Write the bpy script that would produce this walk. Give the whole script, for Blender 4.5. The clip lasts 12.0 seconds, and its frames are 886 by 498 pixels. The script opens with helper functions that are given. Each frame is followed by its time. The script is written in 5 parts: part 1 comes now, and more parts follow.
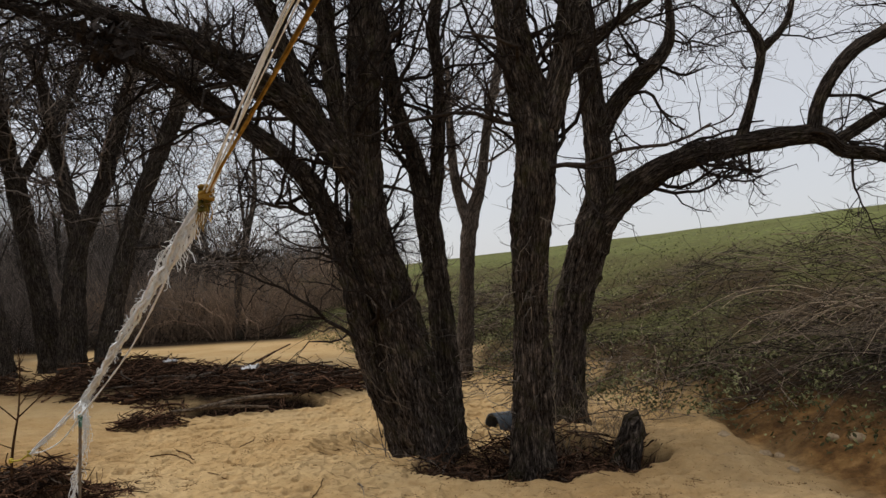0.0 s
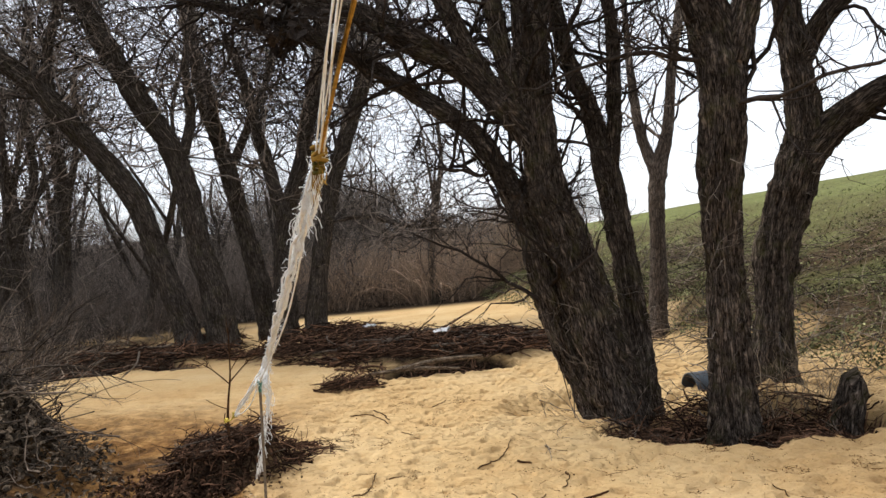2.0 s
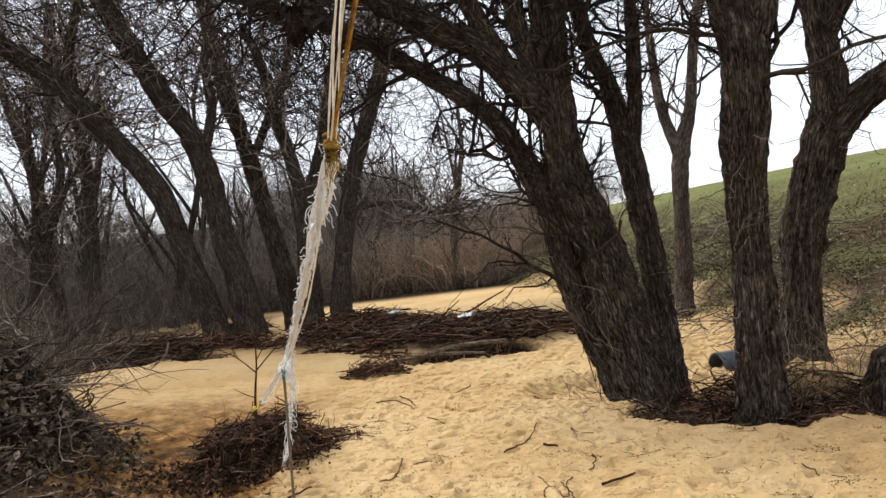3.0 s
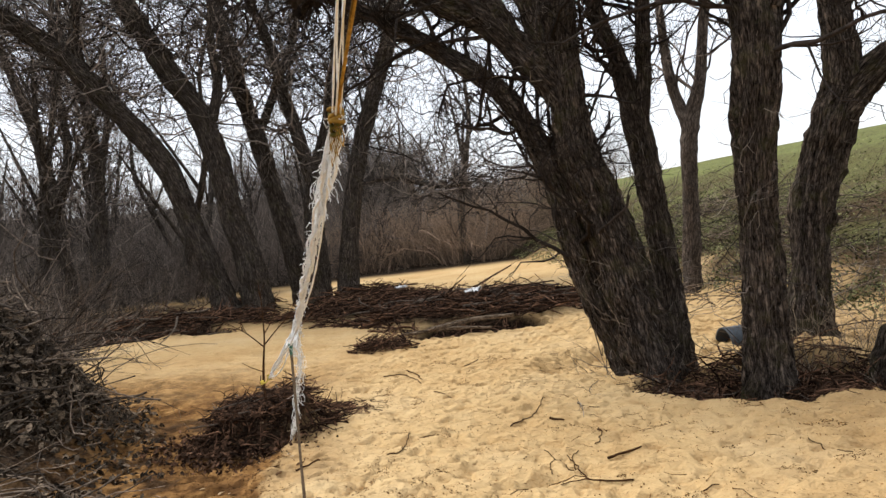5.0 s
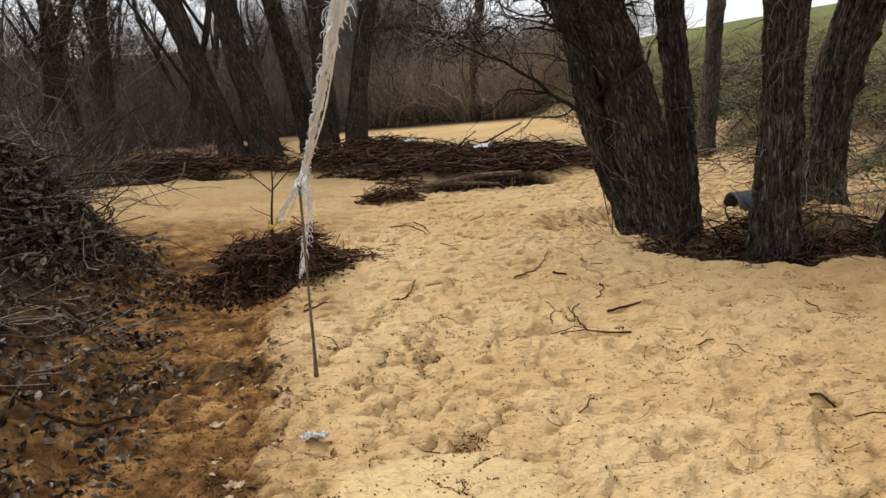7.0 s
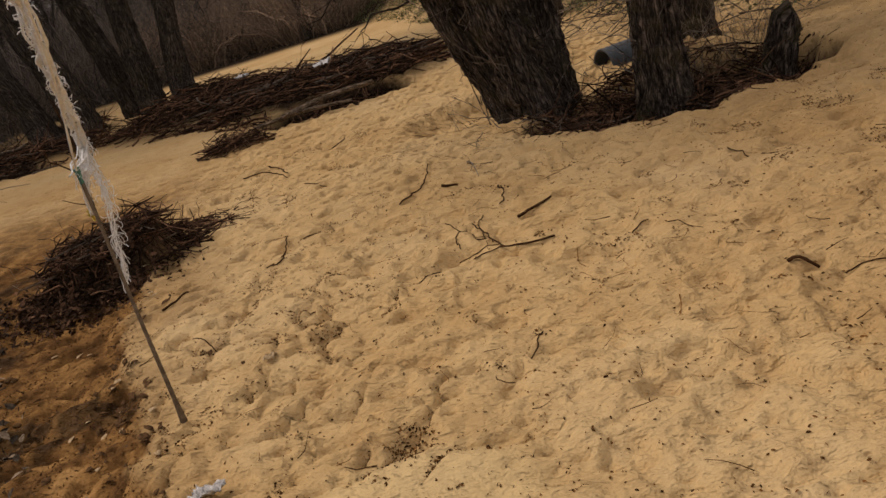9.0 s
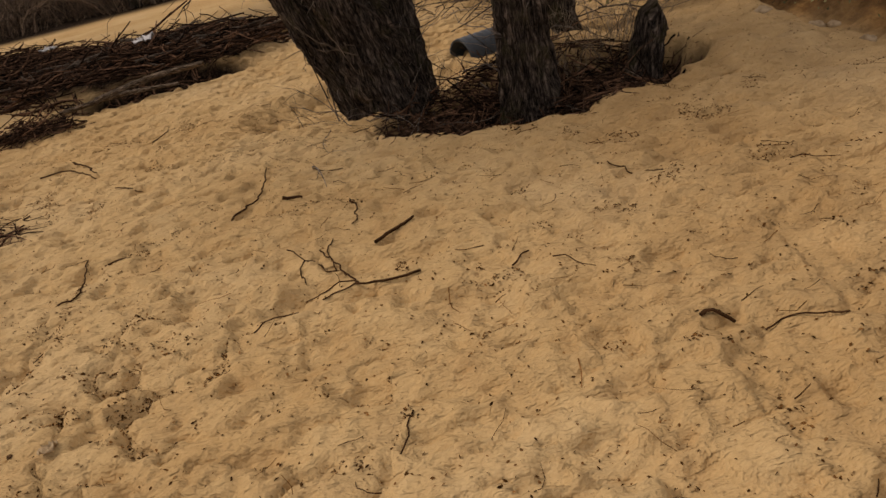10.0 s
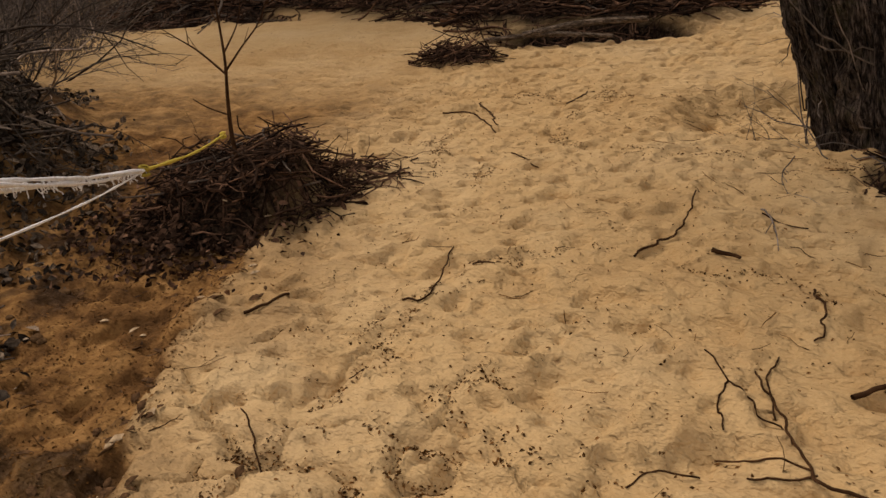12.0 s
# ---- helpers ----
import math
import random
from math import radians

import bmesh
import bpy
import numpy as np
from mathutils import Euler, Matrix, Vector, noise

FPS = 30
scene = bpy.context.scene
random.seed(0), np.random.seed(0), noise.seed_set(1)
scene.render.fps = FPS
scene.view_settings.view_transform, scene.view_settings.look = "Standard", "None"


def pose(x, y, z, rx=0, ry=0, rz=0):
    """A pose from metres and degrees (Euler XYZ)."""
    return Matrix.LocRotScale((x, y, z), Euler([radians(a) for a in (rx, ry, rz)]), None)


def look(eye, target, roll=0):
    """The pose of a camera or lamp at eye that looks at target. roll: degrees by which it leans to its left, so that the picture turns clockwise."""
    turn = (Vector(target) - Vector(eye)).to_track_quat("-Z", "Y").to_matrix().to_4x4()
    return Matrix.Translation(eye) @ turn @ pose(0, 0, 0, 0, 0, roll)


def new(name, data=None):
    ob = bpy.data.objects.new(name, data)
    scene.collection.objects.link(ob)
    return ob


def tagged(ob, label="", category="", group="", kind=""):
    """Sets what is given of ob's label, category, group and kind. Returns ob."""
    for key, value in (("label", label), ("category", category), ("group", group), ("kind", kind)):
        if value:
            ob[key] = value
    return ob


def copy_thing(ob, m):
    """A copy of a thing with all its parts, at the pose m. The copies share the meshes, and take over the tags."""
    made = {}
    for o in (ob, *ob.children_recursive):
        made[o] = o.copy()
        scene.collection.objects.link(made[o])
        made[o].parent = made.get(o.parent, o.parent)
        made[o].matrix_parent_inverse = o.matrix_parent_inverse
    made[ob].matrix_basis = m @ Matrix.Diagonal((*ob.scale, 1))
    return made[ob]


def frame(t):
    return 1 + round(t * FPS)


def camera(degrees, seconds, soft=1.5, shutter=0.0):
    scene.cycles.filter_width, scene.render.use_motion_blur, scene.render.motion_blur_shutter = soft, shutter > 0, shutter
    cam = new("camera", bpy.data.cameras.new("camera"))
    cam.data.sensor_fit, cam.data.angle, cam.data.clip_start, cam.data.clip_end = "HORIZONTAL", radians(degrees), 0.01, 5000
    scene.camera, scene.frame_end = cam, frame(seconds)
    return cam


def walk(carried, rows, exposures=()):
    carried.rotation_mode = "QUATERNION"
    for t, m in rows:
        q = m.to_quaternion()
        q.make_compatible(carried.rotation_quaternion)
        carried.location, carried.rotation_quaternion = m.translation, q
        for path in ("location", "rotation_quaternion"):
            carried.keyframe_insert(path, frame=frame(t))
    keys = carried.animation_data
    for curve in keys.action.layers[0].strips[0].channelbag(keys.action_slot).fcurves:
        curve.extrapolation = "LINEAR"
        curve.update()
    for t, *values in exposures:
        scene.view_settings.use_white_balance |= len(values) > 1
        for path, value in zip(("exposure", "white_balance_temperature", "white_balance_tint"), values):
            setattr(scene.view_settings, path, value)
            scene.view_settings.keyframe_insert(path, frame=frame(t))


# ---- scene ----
cam = camera(61.2, 12.0)
METRES, EYE, TILT, LEAN, TURN = 3.4, 1.664, 2.81, 2.64, 0.0
ROWS = [
    (0.0, 0.0, 0.0, 0.0, 0.0, 0.0, -0.0),
    (0.5, 0.0191, 0.03, -0.0081, 9.66, -1.5, 0.78),
    (1.0, 0.0313, 0.0531, -0.0081, 12.42, -3.32, 3.31),
    (1.5, 0.0326, 0.0573, -0.0069, 13.06, -2.43, 3.38),
    (2.0, 0.0355, 0.0566, -0.0066, 14.53, -2.55, 3.66),
    (2.5, 0.0363, 0.0593, -0.0074, 15.61, -3.37, 4.47),
    (3.0, 0.0398, 0.0606, -0.0075, 16.25, -3.54, 5.14),
    (5.0, 0.04, 0.0635, -0.0073, 16.8, -5.42, 5.21),
    (5.5, 0.0391, 0.0605, -0.0076, 17.14, -5.83, 5.49),
    (6.0, 0.0372, 0.0564, -0.0155, 18.9, -10.74, 5.6),
    (6.5, 0.0325, 0.0617, -0.0196, 17.93, -13.97, 3.42),
    (7.0, 0.0332, 0.0682, -0.0227, 17.75, -16.21, 3.08),
    (9.0, -0.0394, 0.3128, -0.0741, 3.73, -24.82, 13.83),
    (9.5, -0.0187, 0.4094, -0.0773, -4.95, -32.9, 14.71),
    (10.0, -0.051, 0.525, -0.094, -7.18, -28.51, 9.24),
    (10.5, -0.0839, 0.5928, -0.088, 3.34, -30.31, 12.93),
    (11.0, -0.1026, 0.6834, -0.1031, 13.9, -29.7, 15.09),
    (11.5, -0.1146, 0.7604, -0.0934, 26.73, -31.75, 11.53),
    (12.0, -0.1776, 0.8718, -0.1163, 25.32, -28.38, 4.69),
]
GIVEN = [(t, pose(0, 0, EYE, TILT, LEAN, TURN) @ pose(METRES * x, METRES * y, METRES * z, 90 + pitch, roll, yaw)) for t, x, y, z, yaw, pitch, roll in ROWS]
BETWEEN = [
    (7.2, look((0.094, 0.262, 1.588), (-0.533, 2.106, 1.134), -4.3)),
    (8.8, look((-0.19, 0.915, 1.475), (-0.637, 2.736, 0.781), -11.7)),
    (10.9, look((-0.35, 2.31, 1.44), (-0.898, 4.003, 0.528), -16.8)),
    (11.9, look((-0.572, 2.908, 1.456), (-1.446, 4.536, 0.688), -6.5)),
]
EXPOSURES = [(0.0, -0.15, 6500, 11), (0.6, 0.27, 6500, 11), (1.5, 0.76, 6300, 10), (5.5, 0.74, 6350, 10), (7.2, 0.38, 6450, 10), (8.8, -0.25, 7400, 20), (10.5, -0.36, 7700, 21), (12.0, -0.24, 7700, 22)]
walk(cam, sorted(GIVEN + BETWEEN, key=lambda row: row[0]), EXPOSURES)

# ---------------------------------------------------------------- world and light
world = bpy.data.worlds.new("overcast_sky")
scene.world = world
world.use_nodes = True
wn = world.node_tree.nodes
wl = world.node_tree.links
wn.clear()
sky = wn.new("ShaderNodeTexSky")
sky.sky_type = "NISHITA"
sky.sun_disc = False
sky.sun_elevation = radians(48)
sky.sun_rotation = radians(-70)
sky.air_density = 1.0
sky.dust_density = 2.0
grey = wn.new("ShaderNodeMix")
grey.data_type = "RGBA"
grey.inputs[0].default_value = 0.75
grey.inputs[7].default_value = (6.9, 7.0, 7.25, 1)
back = wn.new("ShaderNodeBackground")
back.inputs["Strength"].default_value = 0.12
wout = wn.new("ShaderNodeOutputWorld")
wl.new(sky.outputs[0], grey.inputs[6])
wl.new(grey.outputs[2], back.inputs["Color"])
wl.new(back.outputs[0], wout.inputs["Surface"])

sun = new("sun", bpy.data.lights.new("sun", "SUN"))
sun.data.energy = 1.9
sun.data.angle = radians(18)
sun.data.color = (1.0, 0.985, 0.95)
sun.matrix_world = look((-25.2, 9.2, 29.7), (0, 0, 0))

# ---------------------------------------------------------------- helpers
rng = np.random.default_rng(7)


def noise3(p, seed=0):
    """Smooth value noise in -1..1 for an array of points (n, 3)."""
    p = np.asarray(p, float)
    i = np.floor(p).astype(np.int64)
    f = p - i
    f = f * f * (3 - 2 * f)
    total = np.zeros(len(p))
    for dx in (0, 1):
        for dy in (0, 1):
            for dz in (0, 1):
                h = (i[:, 0] + dx) * 374761393 + (i[:, 1] + dy) * 668265263 + (i[:, 2] + dz) * 2147483647 + seed * 974711
                h = (h ^ (h >> 13)) * 1274126177
                h = (h ^ (h >> 16)) & 0xFFFF
                w = np.where(dx, f[:, 0], 1 - f[:, 0]) * np.where(dy, f[:, 1], 1 - f[:, 1]) * np.where(dz, f[:, 2], 1 - f[:, 2])
                total += w * (h / 32767.5 - 1)
    return total


def noise2(x, y, size, seed=0):
    return noise3(np.stack([x / size, y / size, np.full_like(x, 0.37)], 1), seed)


def smooth(a):
    a = np.clip(a, 0, 1)
    return a * a * (3 - 2 * a)


def mesh_np(name, verts, quads, material, grain=None, tone=None, shade=True):
    """One mesh from arrays of points and of faces (all with the same number of corners)."""
    me = bpy.data.meshes.new(name)
    verts = np.asarray(verts, np.float32)
    quads = np.asarray(quads, np.int32)
    n = quads.shape[1]
    me.vertices.add(len(verts))
    me.vertices.foreach_set("co", verts.ravel())
    me.loops.add(quads.size)
    me.loops.foreach_set("vertex_index", quads.ravel())
    me.polygons.add(len(quads))
    me.polygons.foreach_set("loop_start", np.arange(0, quads.size, n, dtype=np.int32))
    if shade:
        me.polygons.foreach_set("use_smooth", np.ones(len(quads), bool))
    if grain is not None:
        at = me.attributes.new("grain", "FLOAT_VECTOR", "POINT")
        at.data.foreach_set("vector", np.asarray(grain, np.float32).ravel())
    if tone is not None:
        at = me.attributes.new("tone", "FLOAT_COLOR", "POINT")
        at.data.foreach_set("color", np.asarray(tone, np.float32).ravel())
    me.materials.append(material)
    me.update(calc_edges=True)
    me.validate()
    return me


def thing(name, label, category, at=(0, 0, 0), group="", kind=""):
    ob = new(name)
    ob.location = at
    ob.empty_display_size = 0.1
    return tagged(ob, label, category, group, kind)


def child(name, me, parent, label="", kind=""):
    ob = new(name, me)
    ob.parent = parent
    ob.matrix_parent_inverse = Matrix.Translation(-Vector(parent.location)) if parent.parent is None else Matrix.Identity(4)
    return tagged(ob, label, kind=kind)


def tubes(P, R, sides=4, taper_end=True, rough=0.0, seed=0):
    """Tubes round n polylines P (n, k, 3) with radii R (n, k): points, quads, grain coordinates."""
    P = np.asarray(P, float)
    R = np.asarray(R, float)
    n, k, _ = P.shape
    T = np.gradient(P, axis=1)
    T /= np.linalg.norm(T, axis=2, keepdims=True) + 1e-9
    ref = np.zeros((n, 1, 3))
    mean = T.mean(1)
    ax = np.argmin(np.abs(mean), axis=1)
    ref[np.arange(n), 0, ax] = 1
    U = np.cross(T, np.broadcast_to(ref, T.shape))
    U /= np.linalg.norm(U, axis=2, keepdims=True) + 1e-9
    V = np.cross(T, U)
    a = np.linspace(0, 2 * math.pi, sides, endpoint=False)
    ring = np.cos(a)[None, None, :, None] * U[:, :, None, :] + np.sin(a)[None, None, :, None] * V[:, :, None, :]
    seg = np.linalg.norm(np.diff(P, axis=1), axis=2)
    length = np.concatenate([np.zeros((n, 1)), np.cumsum(seg, 1)], 1)
    G = np.empty((n, k, sides, 3))
    G[..., 0] = np.cos(a) * R[:, :, None]
    G[..., 1] = np.sin(a) * R[:, :, None]
    G[..., 2] = length[:, :, None]
    G += (np.arange(n) * 7.31 + seed)[:, None, None, None]
    rad = R[:, :, None]
    if rough:
        q = G.reshape(-1, 3)
        ridge = np.abs(noise3(q * np.array([19, 19, 4.2]), 3)) + 0.5 * np.abs(noise3(q * np.array([38, 38, 12]), 4))
        lump = noise3(q * np.array([3.5, 3.5, 1.6]), 5)
        knots = np.clip(noise3(q * np.array([5, 5, 4.0]), 6) - 0.45, 0, 1)
        rad = rad * (0.87 + rough * (0.45 - ridge.reshape(n, k, sides)) + 0.09 * lump.reshape(n, k, sides) + 0.3 * knots.reshape(n, k, sides))
    verts = P[:, :, None, :] + ring * rad[..., None]
    idx = np.arange(n * k * sides).reshape(n, k, sides)
    nxt = np.roll(idx, -1, axis=2)
    quads = np.stack([idx[:, :-1], nxt[:, :-1], nxt[:, 1:], idx[:, 1:]], -1).reshape(-1, 4)
    return verts.reshape(-1, 3), quads, G.reshape(-1, 3)


def join(*sets):
    vs, qs, gs, off = [], [], [], 0
    for v, q, g in sets:
        vs.append(v), qs.append(q + off), gs.append(g)
        off += len(v)
    return np.concatenate(vs), np.concatenate(qs), np.concatenate(gs)


def spline(points, step=0.05):
    """A smooth curve through points (x, y, z, radius), sampled evenly."""
    p = np.asarray(points, float)
    p = np.vstack([2 * p[0] - p[1], p, 2 * p[-1] - p[-2]])
    out = []
    for i in range(1, len(p) - 2):
        n = max(2, int(np.linalg.norm(p[i + 1, :3] - p[i, :3]) / step))
        t = np.linspace(0, 1, n, endpoint=False)[:, None]
        a, b, c, d = p[i - 1], p[i], p[i + 1], p[i + 2]
        out.append(0.5 * (2 * b + (c - a) * t + (2 * a - 5 * b + 4 * c - d) * t ** 2 + (3 * b - a - 3 * c + d) * t ** 3))
    out.append(p[-2][None])
    out = np.vstack(out)
    out[:, 3] = np.maximum(out[:, 3], 0.003)
    return out


def grow(P, R, count, reach, spread, thin, k=6, up=0.25, wobble=0.18, start=0.25, least=0.0025, most=0.03):
    """Branches off polylines P: count in all, picked by length. reach: (shortest, longest)."""
    n, m, _ = P.shape
    seg = np.linalg.norm(np.diff(P, axis=1), axis=2).sum(1)
    pick = rng.choice(n, count, p=seg / seg.sum())
    t = start + (1 - start) * rng.random(count) ** 0.8
    f = t * (m - 1)
    i = np.minimum(f.astype(int), m - 2)
    w = (f - i)[:, None]
    o = P[pick, i] * (1 - w) + P[pick, i + 1] * w
    d = P[pick, i + 1] - P[pick, i]
    d /= np.linalg.norm(d, axis=1, keepdims=True) + 1e-9
    side = rng.normal(size=(count, 3))
    side -= (side * d).sum(1, keepdims=True) * d
    side /= np.linalg.norm(side, axis=1, keepdims=True) + 1e-9
    a = rng.uniform(spread[0], spread[1], count)[:, None]
    d = np.cos(a) * d + np.sin(a) * side
    r0 = np.clip((R[pick, i] * thin) * rng.uniform(0.7, 1.1, count), least, most)
    ln = rng.uniform(reach[0], reach[1], count) * np.clip(1.25 - 0.6 * t, 0.4, 1.2)
    out = np.empty((count, k, 3))
    out[:, 0] = o
    for j in range(1, k):
        d = d + rng.normal(scale=wobble, size=(count, 3)) + np.array([0, 0, up / k])
        d /= np.linalg.norm(d, axis=1, keepdims=True)
        out[:, j] = out[:, j - 1] + d * (ln / (k - 1))[:, None]
    rad = r0[:, None] * np.linspace(1, 0.35, k)[None]
    return out, rad


# ---------------------------------------------------------------- materials
def nodes_of(name, rough=0.9):
    m = bpy.data.materials.new(name)
    m.use_nodes = True
    n, l = m.node_tree.nodes, m.node_tree.links
    b = n["Principled BSDF"]
    b.inputs["Roughness"].default_value = rough
    b.inputs["Specular IOR Level"].default_value = 0.04
    return m, n, l, b


def tex(n, l, kind, scale, vec=None, detail=4, rough=0.6):
    t = n.new(kind)
    t.inputs["Scale"].default_value = scale
    if kind == "ShaderNodeTexNoise":
        t.inputs["Detail"].default_value = detail
        t.inputs["Roughness"].default_value = rough
    if vec is not None:
        l.new(vec, t.inputs["Vector"])
    return t


def ramp(n, l, src, stops):
    r = n.new("ShaderNodeValToRGB")
    e = r.color_ramp.elements
    while len(e) < len(stops):
        e.new(0.5)
    for el, (p, c) in zip(e, stops):
        el.position = p
        el.color = (*c, 1)
    l.new(src, r.inputs["Fac"])
    return r.outputs["Color"]


def mix(n, l, fac, a, b, kind="MIX"):
    m = n.new("ShaderNodeMix")
    m.data_type = "RGBA"
    m.blend_type = kind
    for s, v in ((m.inputs[0], fac), (m.inputs[6], a), (m.inputs[7], b)):
        if isinstance(v, (int, float)):
            s.default_value = v
        elif isinstance(v, tuple):
            s.default_value = (*v, 1)
        else:
            l.new(v, s)
    return m.outputs[2]


def bump(n, l, b, height, strength, distance=0.02, after=None):
    u = n.new("ShaderNodeBump")
    u.inputs["Strength"].default_value = strength
    u.inputs["Distance"].default_value = distance
    l.new(height, u.inputs["Height"])
    if after is not None:
        l.new(after, u.inputs["Normal"])
    l.new(u.outputs["Normal"], b.inputs["Normal"])
    return u.outputs["Normal"]


def bark_material(name, dark, mid, light, moss=0.0):
    m, n, l, b = nodes_of(name, 0.92)
    at = n.new("ShaderNodeAttribute")
    at.attribute_name = "grain"
    mp = n.new("ShaderNodeMapping")
    mp.inputs["Scale"].default_value = (1, 1, 0.13)
    l.new(at.outputs["Vector"], mp.inputs["Vector"])
    furrow = tex(n, l, "ShaderNodeTexNoise", 30, mp.outputs[0], 5, 0.65)
    fine = tex(n, l, "ShaderNodeTexNoise", 120, mp.outputs[0], 3, 0.6)
    blot = tex(n, l, "ShaderNodeTexNoise", 2.2, at.outputs["Vector"], 3, 0.6)
    col = ramp(n, l, furrow.outputs["Fac"], [(0.38, dark), (0.52, mid), (0.68, light)])
    plates = tex(n, l, "ShaderNodeTexNoise", 11, at.outputs["Vector"], 6, 0.75)
    col = mix(n, l, 0.8, col, ramp(n, l, plates.outputs["Fac"], [(0.36, (0.25, 0.24, 0.23)), (0.5, (1, 1, 1)), (0.68, (1.5, 1.45, 1.4))]), "MULTIPLY")
    warp = n.new("ShaderNodeVectorMath")
    warp.operation = "MULTIPLY_ADD"
    wob = tex(n, l, "ShaderNodeTexNoise", 16, at.outputs["Vector"], 3, 0.6)
    l.new(wob.outputs["Color"], warp.inputs[0])
    warp.inputs[1].default_value = (0.045, 0.045, 0.09)
    l.new(at.outputs["Vector"], warp.inputs[2])
    tall = n.new("ShaderNodeMapping")
    tall.inputs["Scale"].default_value = (1, 1, 0.2)
    l.new(warp.outputs[0], tall.inputs["Vector"])
    cell = n.new("ShaderNodeTexVoronoi")
    cell.feature = "DISTANCE_TO_EDGE"
    cell.inputs["Scale"].default_value = 34
    l.new(tall.outputs[0], cell.inputs["Vector"])
    crack = ramp(n, l, cell.outputs["Distance"], [(0.0, (0.22, 0.2, 0.19)), (0.16, (0.9, 0.9, 0.9)), (0.4, (1.25, 1.22, 1.2))])
    col = mix(n, l, 0.35, col, ramp(n, l, fine.outputs["Fac"], [(0.35, dark), (0.65, light)]))
    col = mix(n, l, 0.75, col, crack, "MULTIPLY")
    tint = ramp(n, l, blot.outputs["Fac"], [(0.35, (0.75, 0.68, 0.6)), (0.65, (1.15, 1.1, 1.05))])
    col = mix(n, l, 1.0, col, tint, "MULTIPLY")
    if moss:
        patch = tex(n, l, "ShaderNodeTexNoise", 5, at.outputs["Vector"], 4, 0.7)
        col = mix(n, l, ramp(n, l, patch.outputs["Fac"], [(0.52, (0, 0, 0)), (0.72, (moss, moss, moss))]), col, (0.09, 0.085, 0.03))
    l.new(col, b.inputs["Base Color"])
    first = bump(n, l, b, fine.outputs["Fac"], 0.4, 0.01)
    second = bump(n, l, b, crack, 0.8, 0.02, first)
    bump(n, l, b, furrow.outputs["Fac"], 0.9, 0.05, second)
    return m


def plain_material(name, a, c, scale=8.0, rough=0.9, strength=0.3, island=True, wide=1.0):
    m, n, l, b = nodes_of(name, rough)
    co = n.new("ShaderNodeTexCoord")
    t = tex(n, l, "ShaderNodeTexNoise", scale, co.outputs["Object"], 4, 0.65)
    col = ramp(n, l, t.outputs["Fac"], [(0.3, a), (0.7, c)])
    if island:
        g = n.new("ShaderNodeNewGeometry")
        v = ramp(n, l, g.outputs["Random Per Island"], [(0.0, (0.55 / wide, 0.52 / wide, 0.5 / wide)), (0.5, (0.95, 0.95, 0.95)), (1.0, (1.5 * wide, 1.45 * wide, 1.4 * wide))])
        col = mix(n, l, 1.0, col, v, "MULTIPLY")
    l.new(col, b.inputs["Base Color"])
    bump(n, l, b, t.outputs["Fac"], strength, 0.01)
    return m


BARK = bark_material("furrowed_bark", (0.004, 0.0032, 0.0028), (0.05, 0.041, 0.035), (0.29, 0.245, 0.21), 0.45)
BARK_FAR = bark_material("grey_bark", (0.006, 0.005, 0.0045), (0.065, 0.056, 0.05), (0.26, 0.228, 0.2), 0.3)
BARK_PALE = bark_material("pale_bark", (0.06, 0.05, 0.042), (0.16, 0.135, 0.115), (0.28, 0.24, 0.21))
TWIG = plain_material("twig_bark", (0.02, 0.009, 0.0035), (0.08, 0.04, 0.018), 20)
TWIG_DARK = plain_material("dark_twig_bark", (0.012, 0.0095, 0.008), (0.055, 0.044, 0.037), 20)
TWIG_GREY = plain_material("weathered_twigs", (0.022, 0.017, 0.013), (0.15, 0.118, 0.09), 20, wide=2.0)
DRIFT = plain_material("drift_debris", (0.006, 0.0035, 0.0022), (0.1, 0.056, 0.034), 14, wide=2.2)
DRY_LEAF = plain_material("dry_leaves", (0.012, 0.006, 0.0025), (0.145, 0.08, 0.038), 45, wide=2.2)
IVY = plain_material("ground_cover_leaves", (0.05, 0.055, 0.022), (0.2, 0.2, 0.1), 1.3, wide=1.7)
REED = plain_material("dry_reeds", (0.13, 0.095, 0.07), (0.38, 0.285, 0.205), 10, wide=1.5)
BRUSH = plain_material("bare_brush", (0.028, 0.023, 0.02), (0.165, 0.138, 0.116), 10, wide=2.0)
ROPE = plain_material("frayed_white_rope", (0.66, 0.65, 0.62), (0.9, 0.9, 0.88), 60, island=False)
ROPE_YELLOW = plain_material("yellow_rope", (0.12, 0.065, 0.015), (0.4, 0.24, 0.05), 40)
ROPE_GREEN = plain_material("green_cord", (0.04, 0.11, 0.08), (0.11, 0.24, 0.18), 60)
PLASTIC = plain_material("white_litter", (0.55, 0.54, 0.52), (0.85, 0.85, 0.84), 30, 0.5)
DRIFTWOOD = bark_material("bleached_driftwood", (0.11, 0.085, 0.062), (0.27, 0.22, 0.17), (0.5, 0.42, 0.34))
GREY_LEAF = plain_material("grey_dead_leaves", (0.008, 0.006, 0.0042), (0.135, 0.104, 0.073), 45, wide=2.4)
TORN = plain_material("soiled_litter", (0.02, 0.018, 0.016), (0.75, 0.73, 0.7), 55, 0.6)
PIPE = plain_material("black_pipe_plastic", (0.03, 0.036, 0.042), (0.06, 0.07, 0.08), 6, 0.35)
STICK = plain_material("peeled_stick", (0.07, 0.05, 0.032), (0.2, 0.15, 0.1), 40)
